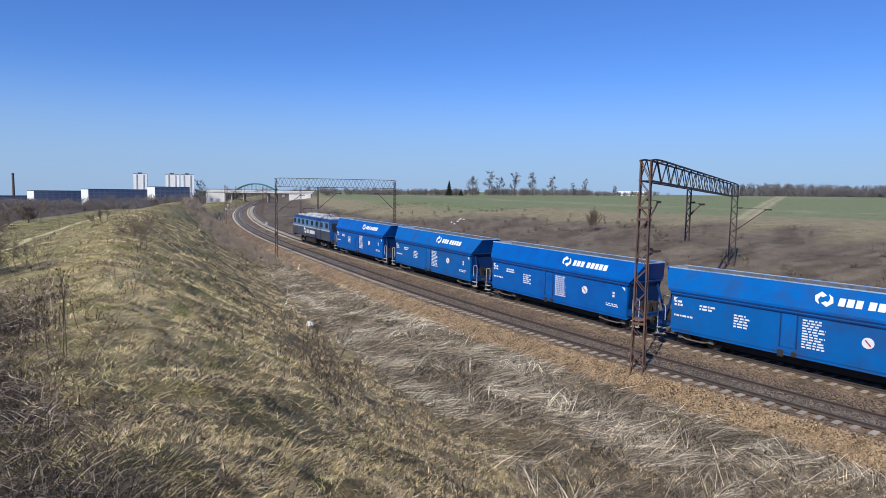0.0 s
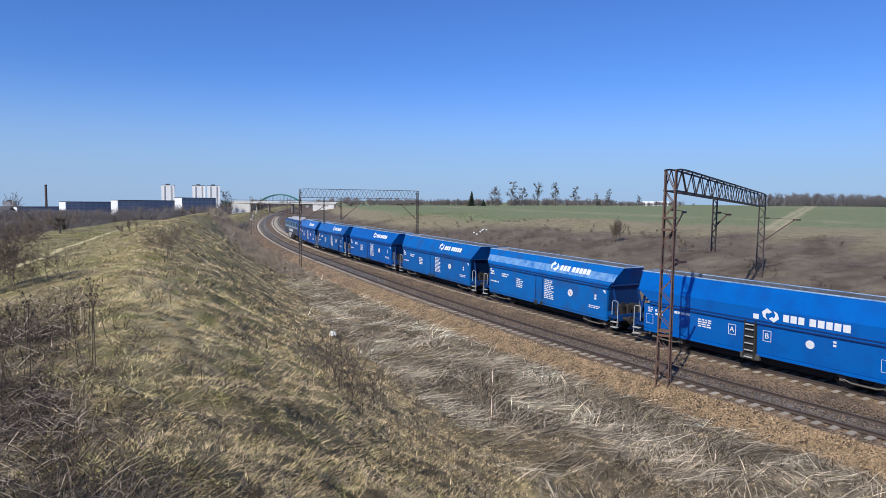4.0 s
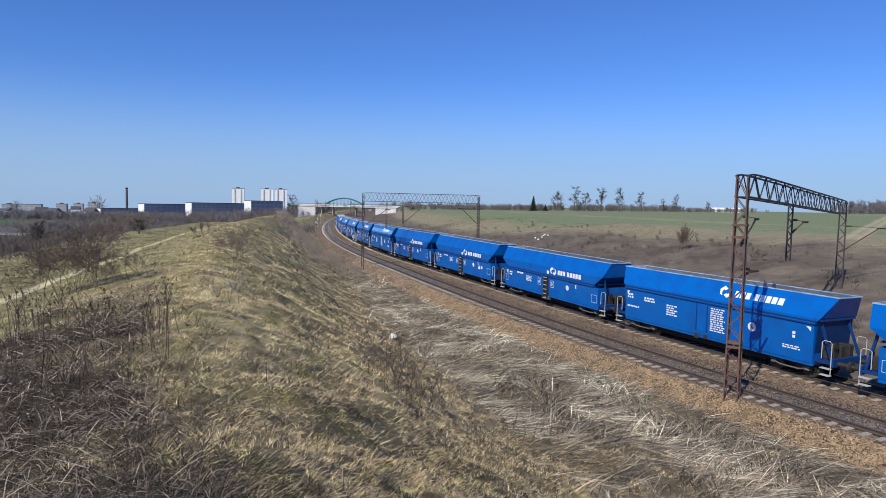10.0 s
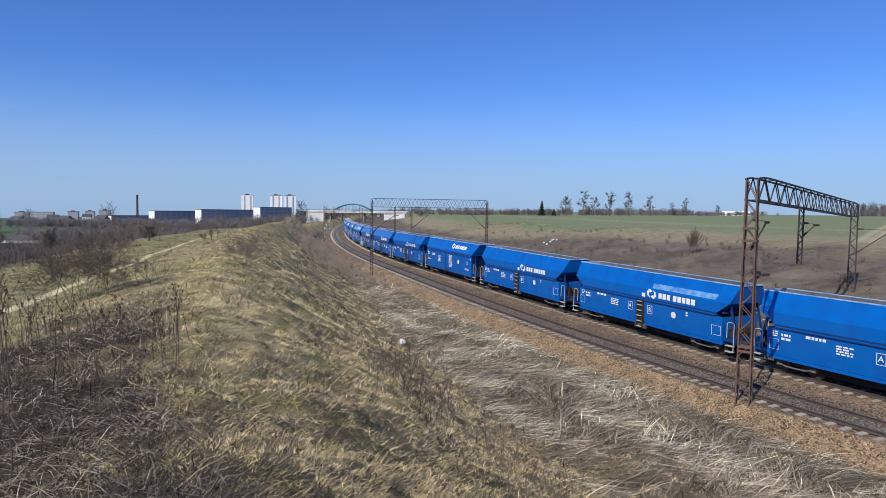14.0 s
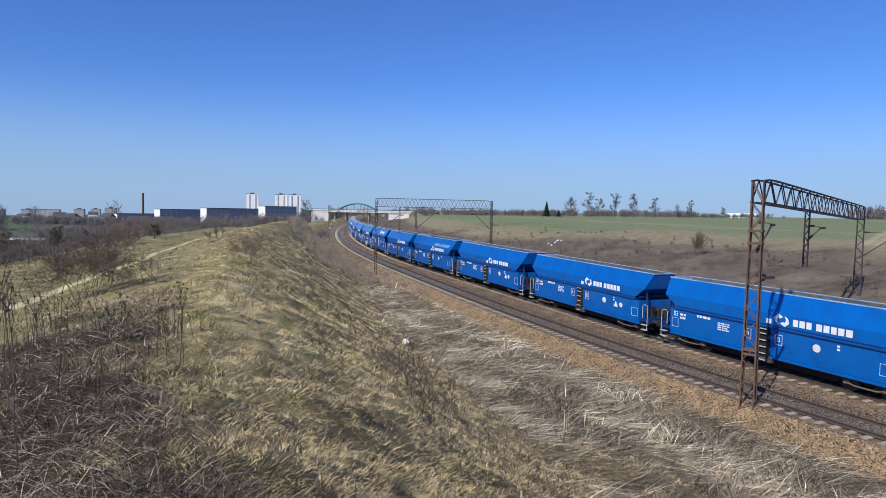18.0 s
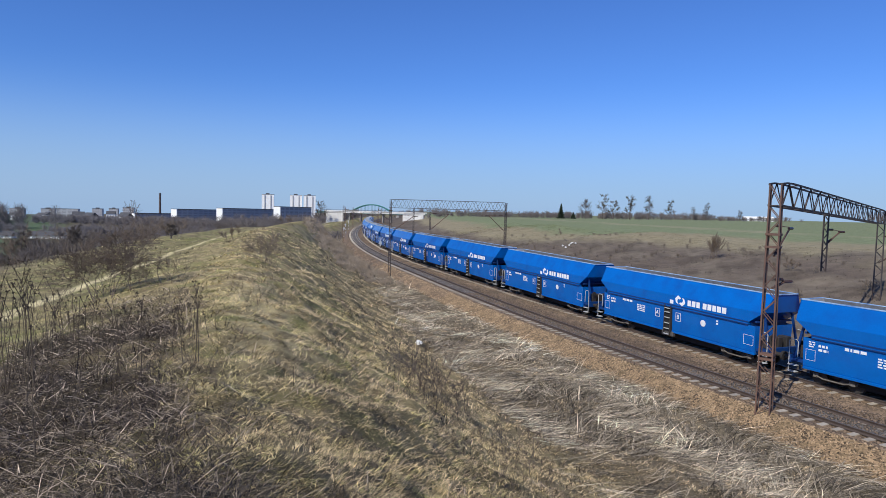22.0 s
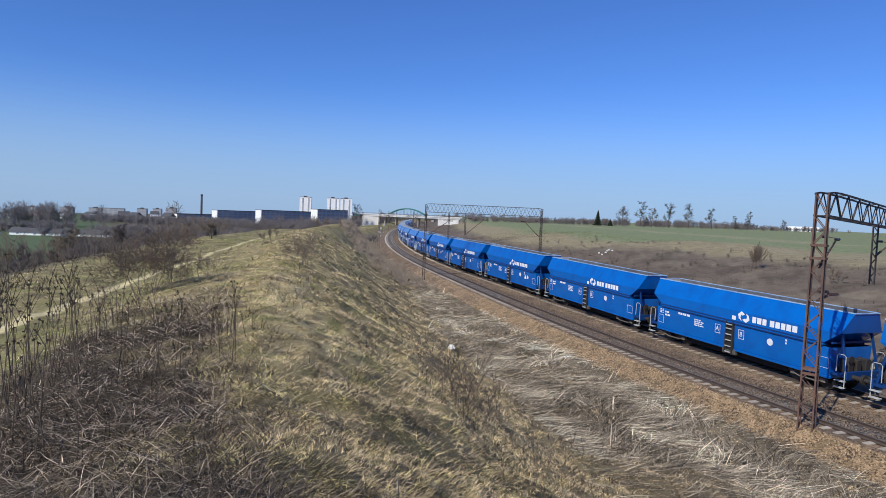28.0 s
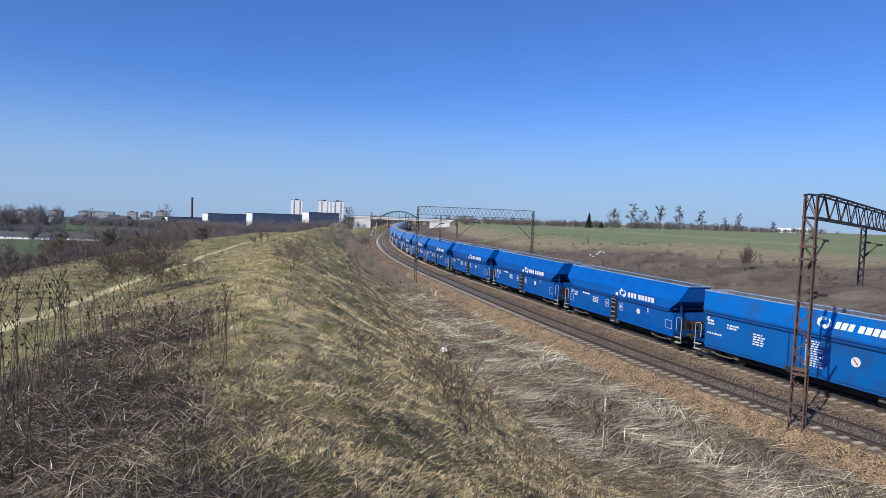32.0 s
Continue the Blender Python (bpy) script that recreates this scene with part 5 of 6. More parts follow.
def block(name, x, y, z, w, d, h, rz, storeys, cols, wall, label, gable=None, strips=0):
    """A flat-roofed block of flats: walls, roof, a band of windows for each storey and column group."""
    b = new(name)
    b.matrix_basis = pose(x, y, z, 0, 0, rz)
    bm = bmesh.new()
    box(bm, -w / 2, w / 2, -d / 2, d / 2, -12, h)
    part("wall", bm, wall, b)
    bm = bmesh.new()
    box(bm, -w / 2 - 0.3, w / 2 + 0.3, -d / 2 - 0.3, d / 2 + 0.3, h, h + 0.6)
    if w < 40:
        box(bm, -w * 0.18, w * 0.12, -d * 0.25, d * 0.25, h + 0.6, h + 2.6)
    part("roof", bm, ROOFING, b, "flat roof with a lift house")
    if gable:
        for sx in (-1, 1):
            bm = bmesh.new()
            box(bm, *sorted((sx * w / 2, sx * (w / 2 + 0.25))), -d / 2 - 0.2, d / 2 + 0.2, -12, h + 0.3)
            part("gable_wall", bm, gable, b, "white gable wall")
    proto = None
    cw = w / max(cols, 1)
    for k in range(storeys):
        for c in range(cols):
            m = pose(-w / 2 + cw * (c + 0.5), -d / 2 - 0.05, h * (k + 0.5) / storeys)
            if proto is None:
                bm = bmesh.new()
                box(bm, -cw * 0.36, cw * 0.36, -0.06, 0.06, -h / storeys * 0.28, h / storeys * 0.28)
                proto = part("window", bm, PANES, b)
                proto.matrix_basis = m
            else:
                twin(proto, b, m)
    if strips:
        for c in range(strips):
            bm = bmesh.new()
            xx = -w / 2 + w * (c + 0.5) / strips
            box(bm, xx - w * 0.045, xx + w * 0.045, -d / 2 - 0.9, -d / 2 - 0.01, 0, h * 0.97)
            part("balcony_column", bm, PANEL, b, "grey column of balconies")
    return tagged(b, label, "apartment block", "blocks of the estate on the skyline")


for x, y, w in ((-376, 1200, 22), (-322, 1200, 22), (-296, 1200, 22)):
    block("apartment_tower", x, y, -3, w, 16, 34, 14, 11, 0, PLASTER, "white eleven-storey tower block with grey balcony columns", strips=2)
for gx, w, h in ((-368, 52, 7.5), (-321, 58, 13.3), (-270, 72, 15.6), (-206, 44, 19.0)):
    x, y = gx + 0.5 * w * math.cos(radians(55)), 690 + 0.5 * w * math.sin(radians(55))
    block("apartment_slab", x, y, -11, w, 11, h, 55, 5, max(4, int(w / 6)), PANEL, "long grey-blue five-storey slab with white gable walls", gable=PLASTER)
for x, y, w, h in ((-939, 1400, 26, 18), (-894, 1400, 44, 19), (-831, 1410, 20, 21), (-794, 1410, 18, 22), (-760, 1410, 22, 25), (-1010, 1400, 28, 17), (-1080, 1380, 26, 15)):
    block("apartment_tower", x, y, -40, w, 18, h + 12, 20, 9, 4, PANEL, "grey tower block on the far side of the valley")


def house(x, y, w, d, h, rz, roof, label):
    b = new("house")
    b.matrix_basis = pose(x, y, floor_at(x, y) - 0.3, 0, 0, rz)
    bm = bmesh.new()
    box(bm, -w / 2, w / 2, -d / 2, d / 2, 0, h)
    part("wall", bm, PLASTER, b)
    bm = bmesh.new()
    vs = [bm.verts.new(v) for v in ((-w / 2 - .4, -d / 2 - .5, h - .2), (w / 2 + .4, -d / 2 - .5, h - .2), (w / 2 + .4, d / 2 + .5, h - .2), (-w / 2 - .4, d / 2 + .5, h - .2), (-w / 2 - .4, 0, h + d * .4), (w / 2 + .4, 0, h + d * .4))]
    for q in ((0, 1, 5, 4), (2, 3, 4, 5), (0, 4, 3), (1, 2, 5), (3, 2, 1, 0)):
        bm.faces.new([vs[i] for i in q])
    part("roof", bm, roof, b, "pitched roof")
    for k in range(3):
        bm = bmesh.new()
        xx = -w / 2 + w * (k + 0.5) / 3
        box(bm, xx - 0.6, xx + 0.6, -d / 2 - 0.06, -d / 2 + 0.02, h * 0.35, h * 0.75)
        part("window", bm, PANES, b)
    return tagged(b, label, "house", "houses in the valley")


rh = random.Random(4)
for k in range(16):
    x, y = rh.uniform(-620, -360), rh.uniform(640, 760)
    house(x, y, rh.uniform(9, 16), rh.uniform(8, 11), rh.uniform(3.5, 6.5), rh.uniform(-40, 40), BRICK_RED if k == 5 else ROOFING, "small white house with a pitched roof in the valley")
for x, y, w in ((-232, 300, 26), (-205, 306, 18), (-258, 296, 14)):
    house(x, y, w, 5, 1.9, 4, ROOFING, "long low white shed behind the green field")
for x, y, w in ((350, 790, 16), (363, 792, 11), (374, 794, 12)):
    house(x, y, w, 8, 2.8, 0, PLASTER, "low white farm building on the horizon")

# the tall chimney
ch = new("chimney")
ch.matrix_basis = pose(-732, 1500, -20)
bm = bmesh.new()
tube(bm, [(0, 0, -10), (0, 0, 38), (0, 0, 54)], 2.7, 16, 2.1)
part("shaft", bm, mat("dark_chimney_brick", (0.1, 0.075, 0.07), 0.9, spread=0.2, scale=0.2, fine=2, bump=0.0), ch)
bm = bmesh.new()
tube(bm, [(0, 0, 50.5), (0, 0, 52.4)], 3.0, 16)
part("collar", bm, ROOFING, ch, "dark collar near the top")
tagged(ch, "tall dark slender chimney beyond the estate", "chimney")

# ---- the overpass ----
PALE_CONCRETE = mat("whitewashed_concrete", (0.72, 0.7, 0.66), 0.9, spread=0.25, scale=0.3, fine=3, bump=0.0, stain=(0.45, 0.42, 0.37), stain_amount=0.5, stain_scale=0.2)
BRIDGE_GREEN = mat("green_arch_paint", (0.05, 0.2, 0.19), 0.6, spread=0.15, scale=0.5, fine=3, bump=0.0)


def overpass():
    b = new("overpass")
    b.matrix_basis = pose(-60.0, 400.0, 0.0, 0, 0, 3.0)
    bm = bmesh.new()
    box(bm, -27, 35, -5.5, 5.5, 5.3, 6.2, 0.1)
    part("deck", bm, PALE_CONCRETE, b, "pale concrete road deck")
    for y in (-5.6, 5.6):
        bm = bmesh.new()
        box(bm, -28, 36, y - 0.12, y + 0.12, 6.2, 6.75, 0.03)
        part("parapet", bm, PALE_CONCRETE, b, "pale parapet beam")
        bm = bmesh.new()
        for k in range(33):
            tube(bm, [(-28 + 2 * k, y, 6.7), (-28 + 2 * k, y, 7.4)], 0.04, 5)
        for z in (7.1, 7.4):
            tube(bm, [(-28, y, z), (36, y, z)], 0.04, 5)
        part("railing", bm, GREY_STEEL, b, "grey steel railing")
    for x0, x1 in ((-27, -16), (21, 34)):
        bm = bmesh.new()
        box(bm, x0, x1, -5.2, 5.2, -2.5, 5.3, 0.1)
        part("abutment", bm, PALE_CONCRETE, b, "whitewashed abutment wall")
    for x in (-12.5, -5.6, 8.5, 13.5):
        bm = bmesh.new()
        for y in (-3.6, 0, 3.6):
            tube(bm, [(x, y, -2), (x, y, 5.3)], 0.4, 10)
        box(bm, x - 0.5, x + 0.5, -4.6, 4.6, 4.75, 5.3, 0.05)
        part("pier", bm, CONCRETE, b, "concrete pier of three columns")
    return tagged(b, "pale concrete road overpass across the railway", "bridge")


overpass()


def arch_bridge():
    b = new("arch_bridge")
    b.matrix_basis = pose(-103, 700, 4.6, 0, 0, 2)
    for y in (-5, 5):
        pts = [(-23 + 46 * k / 24, y, 8.6 * (1 - (2 * k / 24 - 1) ** 2)) for k in range(25)]
        bm = bmesh.new()
        tube(bm, pts, 0.75, 6)
        part("arch", bm, BRIDGE_GREEN, b, "green steel arch")
        for p in pts[2:-2:2]:
            bm = bmesh.new()
            tube(bm, [p, (p[0], y, 0)], 0.14, 5)
            part("hanger", bm, BRIDGE_GREEN, b)
    bm = bmesh.new()
    box(bm, -60, 60, -6, 6, -1.6, 0.4, 0.1)
    part("deck", bm, BRIDGE_GREEN, b, "green bridge deck")
    for x in (-58, -29, 29, 58):
        bm = bmesh.new()
        box(bm, x - 1.5, x + 1.5, -5, 5, -9, -1.6, 0.1)
        part("pier", bm, CONCRETE, b)
    return tagged(b, "green steel arch road bridge in the distance", "bridge")


arch_bridge()


# ---- posts, signals and masts along the line ----
def beside(y, u):
    """A place u metres to the left of the near sleeper ends at y."""
    dx = float(edge_dx(y))
    n = math.hypot(1, dx)
    return float(edge_x(y)) - u / n, y + u * dx / n


def line_post(y, u, h, label, heads=2):
    x, yy = beside(y, u)
    p = new("signal_post")
    p.matrix_basis = pose(x, yy, min(floor_at(x, yy), float(rail_z(y)) - 0.2), 0, 0, math.degrees(math.atan(-float(edge_dx(y)))))
    n = 6
    for k in range(n):
        bm = bmesh.new()
        box(bm, -0.09, 0.09, -0.09, 0.09, h * k / n, h * (k + 1) / n)
        part("post_band", bm, WHITE_DIRTY if k % 2 else RUST, p, "white band" if k % 2 else "rust-red band")
    bm = bmesh.new()
    box(bm, -0.25, 0.25, -0.06, 0.06, h, h + 0.55, 0.04)
    part("board", bm, WHITE_DIRTY, p, "small pale board")
    return tagged(p, label, "railway post", "posts along the line")


line_post(117, -3.4, 1.9, "banded marker post between the tracks")
line_post(178, 1.6, 2.6, "banded signal post beside the curve")
line_post(205, 1.6, 3.0, "banded signal post beside the curve")
line_post(240, 1.8, 3.4, "banded signal post beside the curve")


def single_mast(y, u, h, arm):
    x, yy = beside(y, u)
    g = new("catenary_mast")
    g.matrix_basis = pose(x, yy, float(rail_z(y)) - 0.4, 0, 0, math.degrees(math.atan(-float(edge_dx(y)))))
    bm = bmesh.new()
    lattice(bm, (0, 0, -0.4), (0, 0, h), 0.4, 0.25, 0.4, 0.25, 10, 0.07, 0.05)
    part("mast", bm, RUST, g)
    bm = bmesh.new()
    beam(bm, (0, 0, h * 0.6), (arm, 0, h * 0.82), 0.09)
    beam(bm, (0, 0, h * 0.85), (arm, 0, h * 0.82), 0.06)
    part("bracket_arm", bm, STEEL_DARK, g)
    return tagged(g, "rusty catenary mast with a bracket arm beside the curve", "catenary mast", "masts along the line")


for y, u in ((150, 2.0), (215, 2.0), (280, 2.0), (345, 2.0)):
    single_mast(y, u, 8.6, 2.6)
for y, u in ((150, -9.2), (215, -9.2), (280, -9.2), (345, -9.2)):
    single_mast(y, u, 8.6, -2.6)

# pale litter: a crumpled bag on the slope, scraps on the far bank
LITTER = mat("crumpled_white_plastic", (0.75, 0.74, 0.7), 0.6, spread=0.15, fine=20, bump=0.4)


def scrap(x, y, r, seed, label, lift=0.1):
    rng = random.Random(seed)
    bm = bmesh.new()
    bmesh.ops.create_icosphere(bm, subdivisions=2, radius=r)
    for v in bm.verts:
        v.co *= rng.uniform(0.6, 1.15)
        v.co.z *= 0.7
    o = link_mesh("litter", bm, LITTER)
    o.matrix_basis = pose(x, y, floor_at(x, y) + lift)
    return tagged(o, label, "litter", "scraps of litter")


scrap(-2.6, 38.3, 0.24, 1, "crumpled white plastic bag in dead grass", 0.12)
for k, (x, y) in enumerate(((16.5, 106.0), (17.5, 105.5), (18.7, 106.5), (18.4, 108.0), (16.7, 104.0), (18.0, 106.8))):
    scrap(x, y, 0.2, 10 + k, "pale scrap of litter on the far bank", 0.15)

# ---- grass and reeds ----
BLADES = cover_mat("dry_grass_blades", fine=3.0, spread=0.45, bump=0.0)
for node in [n for n in BLADES.node_tree.nodes if n.bl_idname == "ShaderNodeTexNoise"][:1]:
    geo = BLADES.node_tree.nodes.new("ShaderNodeNewGeometry")
    rmap = [n for n in BLADES.node_tree.nodes if n.bl_idname == "ShaderNodeMapRange"][0]
    rmap.inputs["From Min"].default_value, rmap.inputs["From Max"].default_value = 0.0, 1.0
    rmap.inputs["To Min"].default_value, rmap.inputs["To Max"].default_value = 0.5, 1.9
    BLADES.node_tree.links.new(geo.outputs["Random Per Island"], rmap.inputs["Value"])


def blades(name, x, y, h, lean, way, width, color, label, lift=0.0, bend=(0.82, 1.15)):
    """Bent blades: a quad and a tip each."""
    n = len(x)
    z = ground_z(x, y) - 0.03 + lift
    d = np.hypot(x, y)
    wid = width + 0.00064 * d
    rs = np.random.RandomState(len(name) + n % 97)
    turn = rs.uniform(0, np.pi, n)
    side = np.stack([np.cos(turn), np.sin(turn), np.zeros(n)], 1)
    fw = np.stack([np.cos(way), np.sin(way), np.zeros(n)], 1)
    up = np.array((0, 0, 1.0))
    p0 = np.stack([x, y, z], 1)
    p1 = p0 + fw * (h * 0.5 * np.sin(lean * bend[0]))[:, None] + up * (h * 0.5 * np.cos(lean * bend[0]))[:, None]
    p2 = p1 + fw * (h * 0.5 * np.sin(lean * bend[1]))[:, None] + up * (h * 0.5 * np.cos(lean * bend[1]))[:, None]
    w = side * wid[:, None] / 2
    v = np.stack([p0 - w, p0 + w, p1 + w * 0.85, p1 - w * 0.85, p2], 1)
    i = (np.arange(n) * 5)[:, None]
    f = np.concatenate([i + np.array([q]) for q in ((0, 1, 2), (0, 2, 3), (3, 2, 4))], 0)
    ob = raw(name, v.reshape(-1, 3), f, BLADES, cover=np.repeat(color, 5, 0))
    return tagged(ob, label, "grass", kind="stuff")


def scatter(n, r0, r1, seed, tuft=10, size=0.16):
    """Places in tufts, denser near the viewer, over the whole sweep of the view."""
    rs = np.random.RandomState(seed)
    m = n // tuft
    r = np.exp(rs.uniform(math.log(r0), math.log(r1), m))
    a = np.radians(rs.uniform(-48, 48, m))
    cx, cy = r * np.sin(a), r * np.cos(a)
    x = np.repeat(cx, tuft) + rs.normal(0, size, m * tuft) * np.repeat(0.6 + r / 25, tuft)
    y = np.repeat(cy, tuft) + rs.normal(0, size, m * tuft) * np.repeat(0.6 + r / 25, tuft)
    return rs, x, y, np.repeat(rs.uniform(0, 1, (m, 4)), tuft, 0)


def grassland():
    """Matted dead grass in tufts: pale straw, tan, grey and green ones over shade-darkened thatch."""
    rs, x, y, tv = scatter(660000, 4.6, 75, 1, 12, 0.055)
    u = left_of(x, y)
    d = u - crest_u(y)
    bank = (u > 1.2 + 3.0 * tv[:, 0]) & (abs(path_d(x, y) + 0.1) > 0.55) & (d < 14) & ((hollow(x, y) < 0.16) | (tv[:, 3] > 0.25)) & (tv[:, 0] > 0.75 * tangle(x, y))
    x, y, tv, u, d = x[bank], y[bank], tv[bank], u[bank], d[bank]
    n = len(x)
    r = np.hypot(x, y)
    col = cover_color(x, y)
    hue = tv[:, 2] * 7.3 % 1.0                                  # each tuft leans to straw, grey or green
    col = col + (col.mean(1, keepdims=True) - col) * 0.22
    col = blend(col, (0.5, 0.43, 0.29), (hue < 0.35) * 0.6 * (1 - 0.6 * smooth01((r - 14) / 18)))
    col = blend(col, (0.26, 0.215, 0.165), ((hue > 0.35) & (hue < 0.6)) * 0.6)
    col = blend(col, (0.17, 0.19, 0.06), (hue > 0.85) * 0.45 * smooth01((d + 7) / 4))
    green = smooth01((lumps(x, y, 2.2, 46) + 0.4 * lumps(x, y, 0.7, 47) - 0.05) / 0.3) * smooth01((d + 1.2) / 1.5) * (1 - 0.5 * smooth01((r - 16) / 12))
    col = blend(col, (0.17, 0.175, 0.07), 0.45 * green)
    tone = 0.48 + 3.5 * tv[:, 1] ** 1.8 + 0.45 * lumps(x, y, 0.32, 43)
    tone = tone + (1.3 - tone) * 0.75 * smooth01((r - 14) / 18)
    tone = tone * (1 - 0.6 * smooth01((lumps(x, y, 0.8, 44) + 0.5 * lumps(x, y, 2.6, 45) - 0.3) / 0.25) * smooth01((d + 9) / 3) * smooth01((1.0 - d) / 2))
    # brightness lifted with distance from the viewer, put into the blade colour
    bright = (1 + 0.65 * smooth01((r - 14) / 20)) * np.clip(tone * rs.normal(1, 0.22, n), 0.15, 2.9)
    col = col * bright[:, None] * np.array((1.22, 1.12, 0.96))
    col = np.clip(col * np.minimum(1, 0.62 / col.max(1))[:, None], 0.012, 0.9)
    way = 2.6 * lumps(x, y, 1.6, 41) + (tv[:, 2] - 0.5) * 4.4 + rs.normal(0, 0.6, n)
    h = (0.075 + 0.11 * tv[:, 3]) * rs.uniform(0.6, 1.4, n) * np.where(d > 1.5, 0.55, 1.0) * (1 + 0.02 * np.minimum(r, 22))
    lean = np.clip(rs.normal(1.33, 0.22, n), 0.2, 1.54)
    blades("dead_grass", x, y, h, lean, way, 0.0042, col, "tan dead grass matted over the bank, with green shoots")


def reed_mats(count, near, far, seed, wide):
    rs, x, y, tv = scatter(count, near, far, seed, 10, 0.2)
    u = left_of(x, y)
    patch = waves(x, y, 5, 51) + 0.5 * waves(x, y, 1.8, 55)
    ok = (u > 0.8 + 1.3 * tv[:, 0]) & (u < np.maximum(crest_u(y) - 10.2, 4.0) + 4 * (tv[:, 1] - 0.5) ** 3 * 8 * 0.5) & (patch + 0.75 * tv[:, 2] + 0.3 * smooth01((np.hypot(x, y) - 22) / 15) > 0.18)
    x, y, tv = x[ok], y[ok], tv[ok]
    n = len(x)
    tone = np.clip(0.2 + 1.75 * tv[:, 3:4] ** 1.8 + rs.normal(0, 0.16, (n, 1)), 0.12, 2.0)
    # reeds darker close to the viewer, paler farther out
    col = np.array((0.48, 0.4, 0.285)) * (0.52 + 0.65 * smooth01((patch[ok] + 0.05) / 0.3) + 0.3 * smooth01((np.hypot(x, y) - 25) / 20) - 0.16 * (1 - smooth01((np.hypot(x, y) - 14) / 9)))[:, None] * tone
    way = 0.2 + 2.2 * waves(x, y, 7, 52) + (tv[:, 2] - 0.5) * 2.2 + rs.normal(0, 0.16, n)
    lean = np.clip(rs.normal(1.47, 0.09, n), 1.0, 1.6)
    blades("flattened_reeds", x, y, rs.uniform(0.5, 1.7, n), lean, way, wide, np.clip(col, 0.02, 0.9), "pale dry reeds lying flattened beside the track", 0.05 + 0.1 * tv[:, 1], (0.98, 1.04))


def fallen_stalks():
    """Grey dead stalks lying criss-cross in the tangle behind the crest, and stray ones on the slope."""
    rs, x, y, tv = scatter(120000, 3.2, 40, 6, 6, 0.2)
    d = left_of(x, y) - crest_u(y)
    ok = (tv[:, 0] < 1.1 * tangle(x, y)) | ((tv[:, 0] > 0.94) & (d > -9) & (d < 9) & (abs(path_d(x, y)) > 0.7))
    x, y, tv = x[ok], y[ok], tv[ok]
    n = len(x)
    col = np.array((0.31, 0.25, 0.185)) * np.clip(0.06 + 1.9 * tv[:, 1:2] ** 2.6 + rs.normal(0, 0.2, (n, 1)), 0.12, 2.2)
    col = col * (0.7 + 0.3 * smooth01((np.hypot(x, y) - 5) / 5))[:, None]      # dimmed near the pole: the lower brightness is put into the colour
    lean = np.clip(rs.normal(1.42, 0.14, n), 0.7, 1.62)
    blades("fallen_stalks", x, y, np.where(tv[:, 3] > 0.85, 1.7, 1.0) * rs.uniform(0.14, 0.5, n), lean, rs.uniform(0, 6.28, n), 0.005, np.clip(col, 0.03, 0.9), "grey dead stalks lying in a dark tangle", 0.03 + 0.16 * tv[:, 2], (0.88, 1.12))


def rough_weeds():
    rs, x, y, tv = scatter(150000, 3.2, 70, 3, 8, 0.13)
    u = left_of(x, y)
    d = u - crest_u(y)
    ok = (tv[:, 0] < 0.9 * tangle(x, y)) | ((d > 9) & (d < 40) & (tv[:, 0] > 0.35)) | ((u > 2.5) & (d < -4) & (tv[:, 0] > 0.5)) | ((tv[:, 0] > 0.9) & (abs(path_d(x, y)) > 0.8))
    x, y, tv, d = x[ok], y[ok], tv[ok], d[ok]
    n = len(x)
    col = np.array((0.07, 0.054, 0.042)) * np.clip(0.4 + 1.1 * tv[:, 1:2] + rs.normal(0, 0.2, (n, 1)), 0.2, 2.2)
    lean = np.clip(rs.normal(0.95, 0.4, n), 0.0, 1.5)
    h = rs.uniform(0.15, 0.45, n)
    blades("withered_weeds", x, y, h, lean, rs.uniform(0, 6.28, n), 0.0036, np.clip(col, 0.02, 0.9), "brown withered weeds and fine stalks")


def far_bank_weeds():
    rs = np.random.RandomState(9)
    n = 70000
    y = rs.uniform(15, 190, n)
    v = rs.uniform(-3, 40, n)
    dx = edge_dx(y)
    nn = np.hypot(1, dx)
    x, y = edge_x(y) + (v + 10.5) / nn, y - (v + 10.5) * dx / nn
    col = cover_color(x, y) * np.clip(rs.normal(0.8, 0.18, (n, 1)), 0.4, 1.3)
    blades("bank_weeds", x, y, rs.uniform(0.05, 0.18, n), np.clip(rs.normal(1.1, 0.4, n), 0, 1.4), rs.uniform(0, 6.28, n), 0.012, np.clip(col, 0.02, 0.9),
           "brown withered weeds on the far side of the cutting")


grassland()
reed_mats(150000, 6.0, 110, 2, 0.006)
reed_mats(90000, 24.0, 85, 12, 0.012)
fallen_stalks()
rough_weeds()
far_bank_weeds()


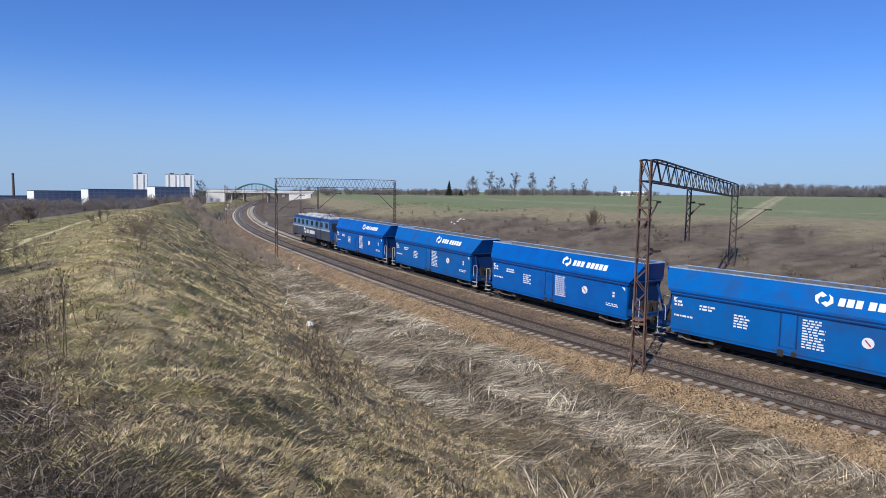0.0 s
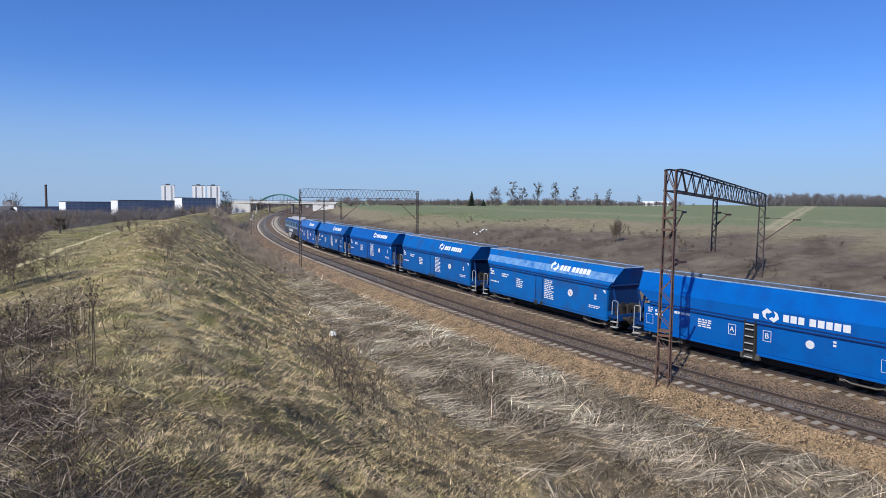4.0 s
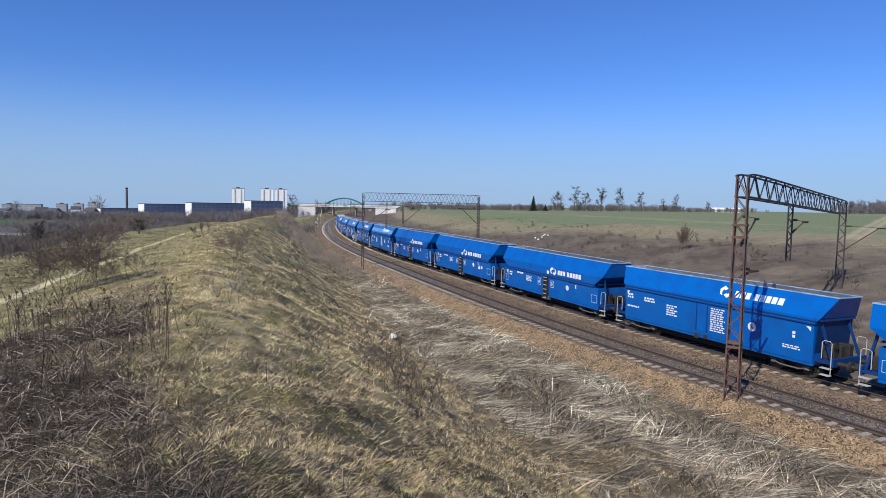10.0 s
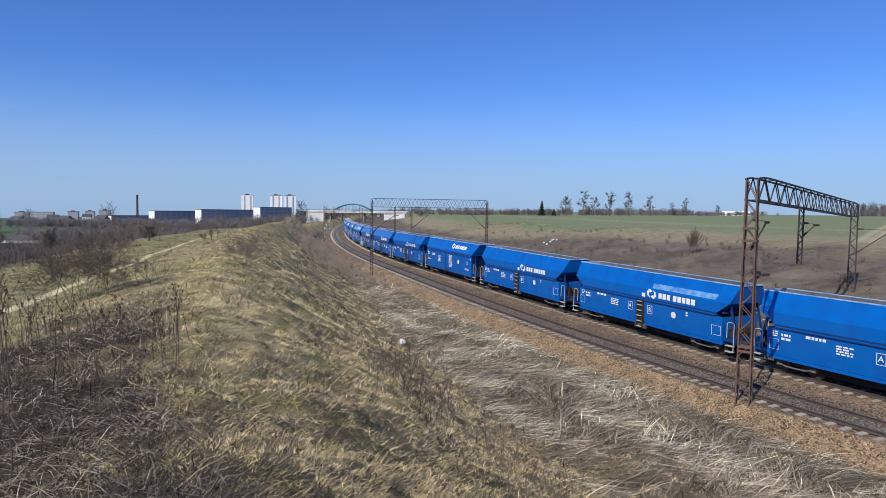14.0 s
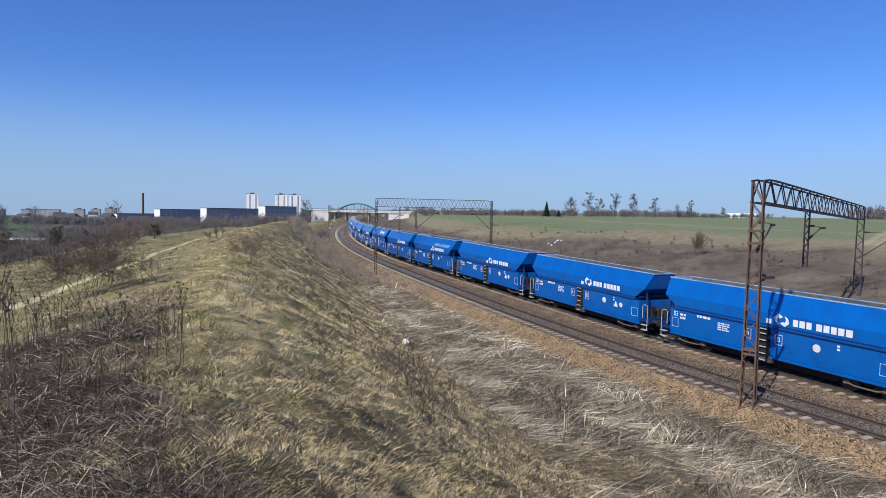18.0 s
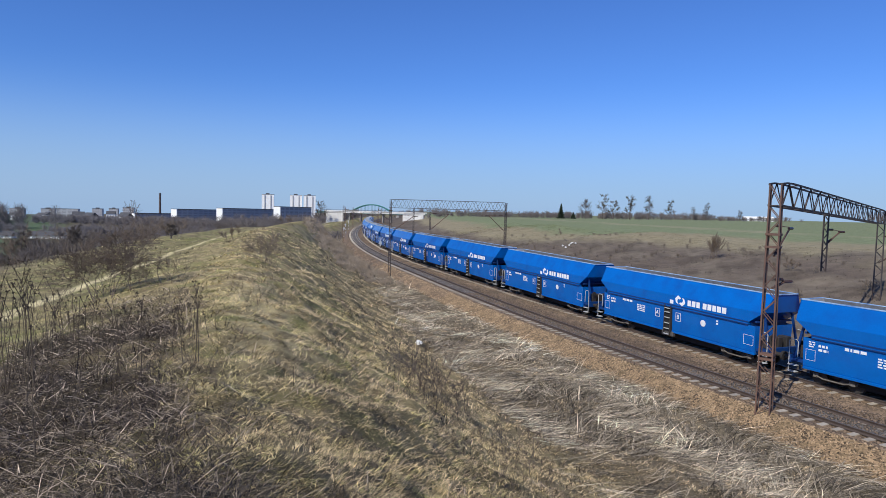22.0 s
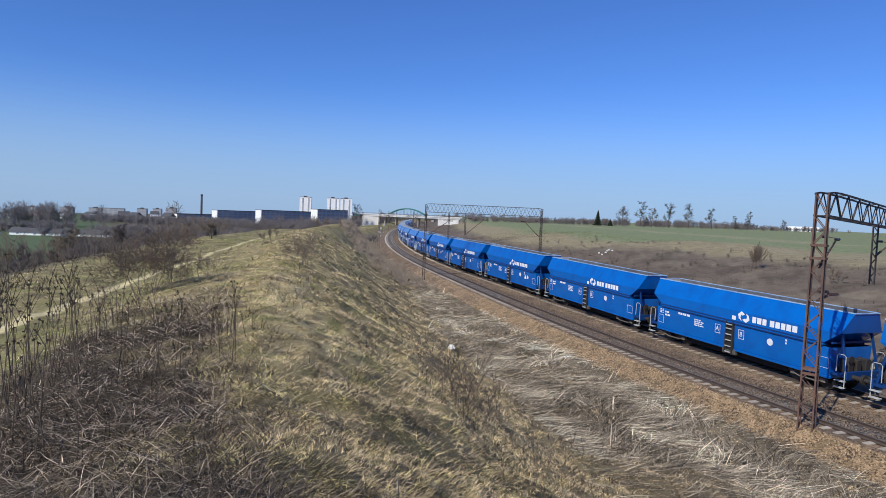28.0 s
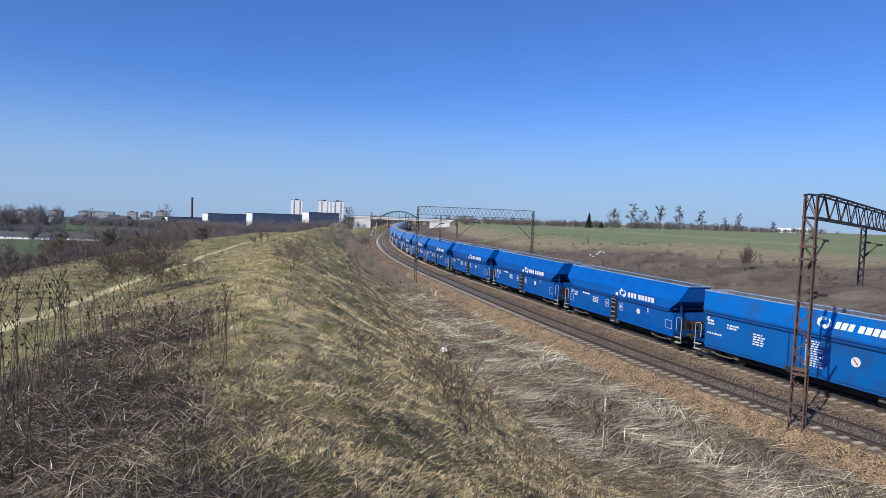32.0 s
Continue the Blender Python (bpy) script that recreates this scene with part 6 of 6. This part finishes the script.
# ---- sleepers, last: single pieces near the viewer ----
def sleepers(line_off, owner, material, s0, s1, y_far):
    line = line_of(line_off)
    bm = bmesh.new()
    prism(bm, [(-0.14, -0.2), (0.14, -0.2), (0.11, 0.0), (-0.11, 0.0)], -1.28, 1.28)
    proto = None
    k = 0
    s = s0
    rng = random.Random(2)
    while s < s1:
        m = side_pose(line, s) @ pose(0, rng.uniform(-0.02, 0.02), -0.172, 0, 0, rng.uniform(-0.8, 0.8))
        if proto is None:
            proto = part("sleeper", bm, material, owner)
            proto.matrix_basis = m
        else:
            twin(proto, owner, m)
        s += 0.62
        k += 1
    far = []
    me = proto.data
    base = np.array([v.co for v in me.vertices])
    quads = [tuple(p.vertices) for p in me.polygons if len(p.vertices) == 4]
    vs, fs, i = [], [], 0
    while s < y_far:
        m = np.array(side_pose(line, s) @ pose(0, 0, -0.155))
        vs.append(base @ m[:3, :3].T + m[:3, 3])
        fs.append(np.array(quads) + i)
        i += len(base)
        s += 0.62
    if vs:
        tagged(raw("far_sleepers", np.concatenate(vs), np.concatenate(fs), material), "rows of sleepers along the far track", "sleepers", kind="stuff")


def loose_stones(name, count, o0, o1, z0, z1, y0, y1, seed, material, label):
    """Single stones lying proud of the ballast, small blunt octahedra."""
    rs = np.random.RandomState(seed)
    y = y0 + (y1 - y0) * rs.uniform(0, 1, count) ** 1.4
    f = rs.uniform(0, 1, count)
    o, dx = o0 + (o1 - o0) * f, edge_dx(y)
    nn = np.hypot(1, dx)
    c = np.stack([edge_x(y) + o / nn, y - o * dx / nn, rail_z(y) + z0 + (z1 - z0) * f + 0.01], 1)
    r = rs.uniform(0.03, 0.075, (count, 1)) * (1 + 0.006 * y[:, None])
    axes = np.array(((1, 0, 0), (-0.5, 0.87, 0), (-0.5, -0.87, 0), (0, 0, 0.7), (0.2, 0.3, -0.7)))
    v = c[:, None, :] + r[:, None, :] * axes[None] * rs.uniform(0.7, 1.3, (count, 5, 1))
    i = (np.arange(count) * 5)[:, None]
    t = np.concatenate([i + np.array([q]) for q in ((0, 1, 3), (1, 2, 3), (2, 0, 3), (1, 0, 4), (2, 1, 4), (0, 2, 4))], 0)
    return tagged(raw(name, v.reshape(-1, 3), t, material), label, "ballast stones", kind="stuff")


STONE_PALE = mat("pale_rusty_ballast_stones", (0.38, 0.27, 0.16), 0.9, spread=0.7, scale=2, fine=12, bump=0.0, island=1.0)
STONE_DARK = mat("brown_ballast_stones", (0.2, 0.145, 0.1), 0.9, spread=0.7, scale=2, fine=12, bump=0.0, island=1.0)
loose_stones("shoulder_stones", 9000, -0.3, -1.8, -0.24, -0.95, 8, 90, 31, STONE_PALE, "loose rust-stained stones on the ballast shoulder")
loose_stones("bed_stones", 8000, 2.7, 4.6, -0.26, -0.32, 8, 90, 32, STONE_DARK, "loose brown stones between the two tracks")
loose_stones("bed_stones", 3000, 0.7, 1.8, -0.13, -0.13, 8, 60, 33, STONE_DARK, "loose brown stones between the rails")
beds = [o for o in scene.collection.objects if o.name == "ballast_bed"]
sleepers(NEAR_OFF, beds[0], SLEEPER, -8.0, 150.0, 420.0)
sleepers(far_off, beds[0], SLEEPER, -8.0, 110.0, 300.0)


motions()
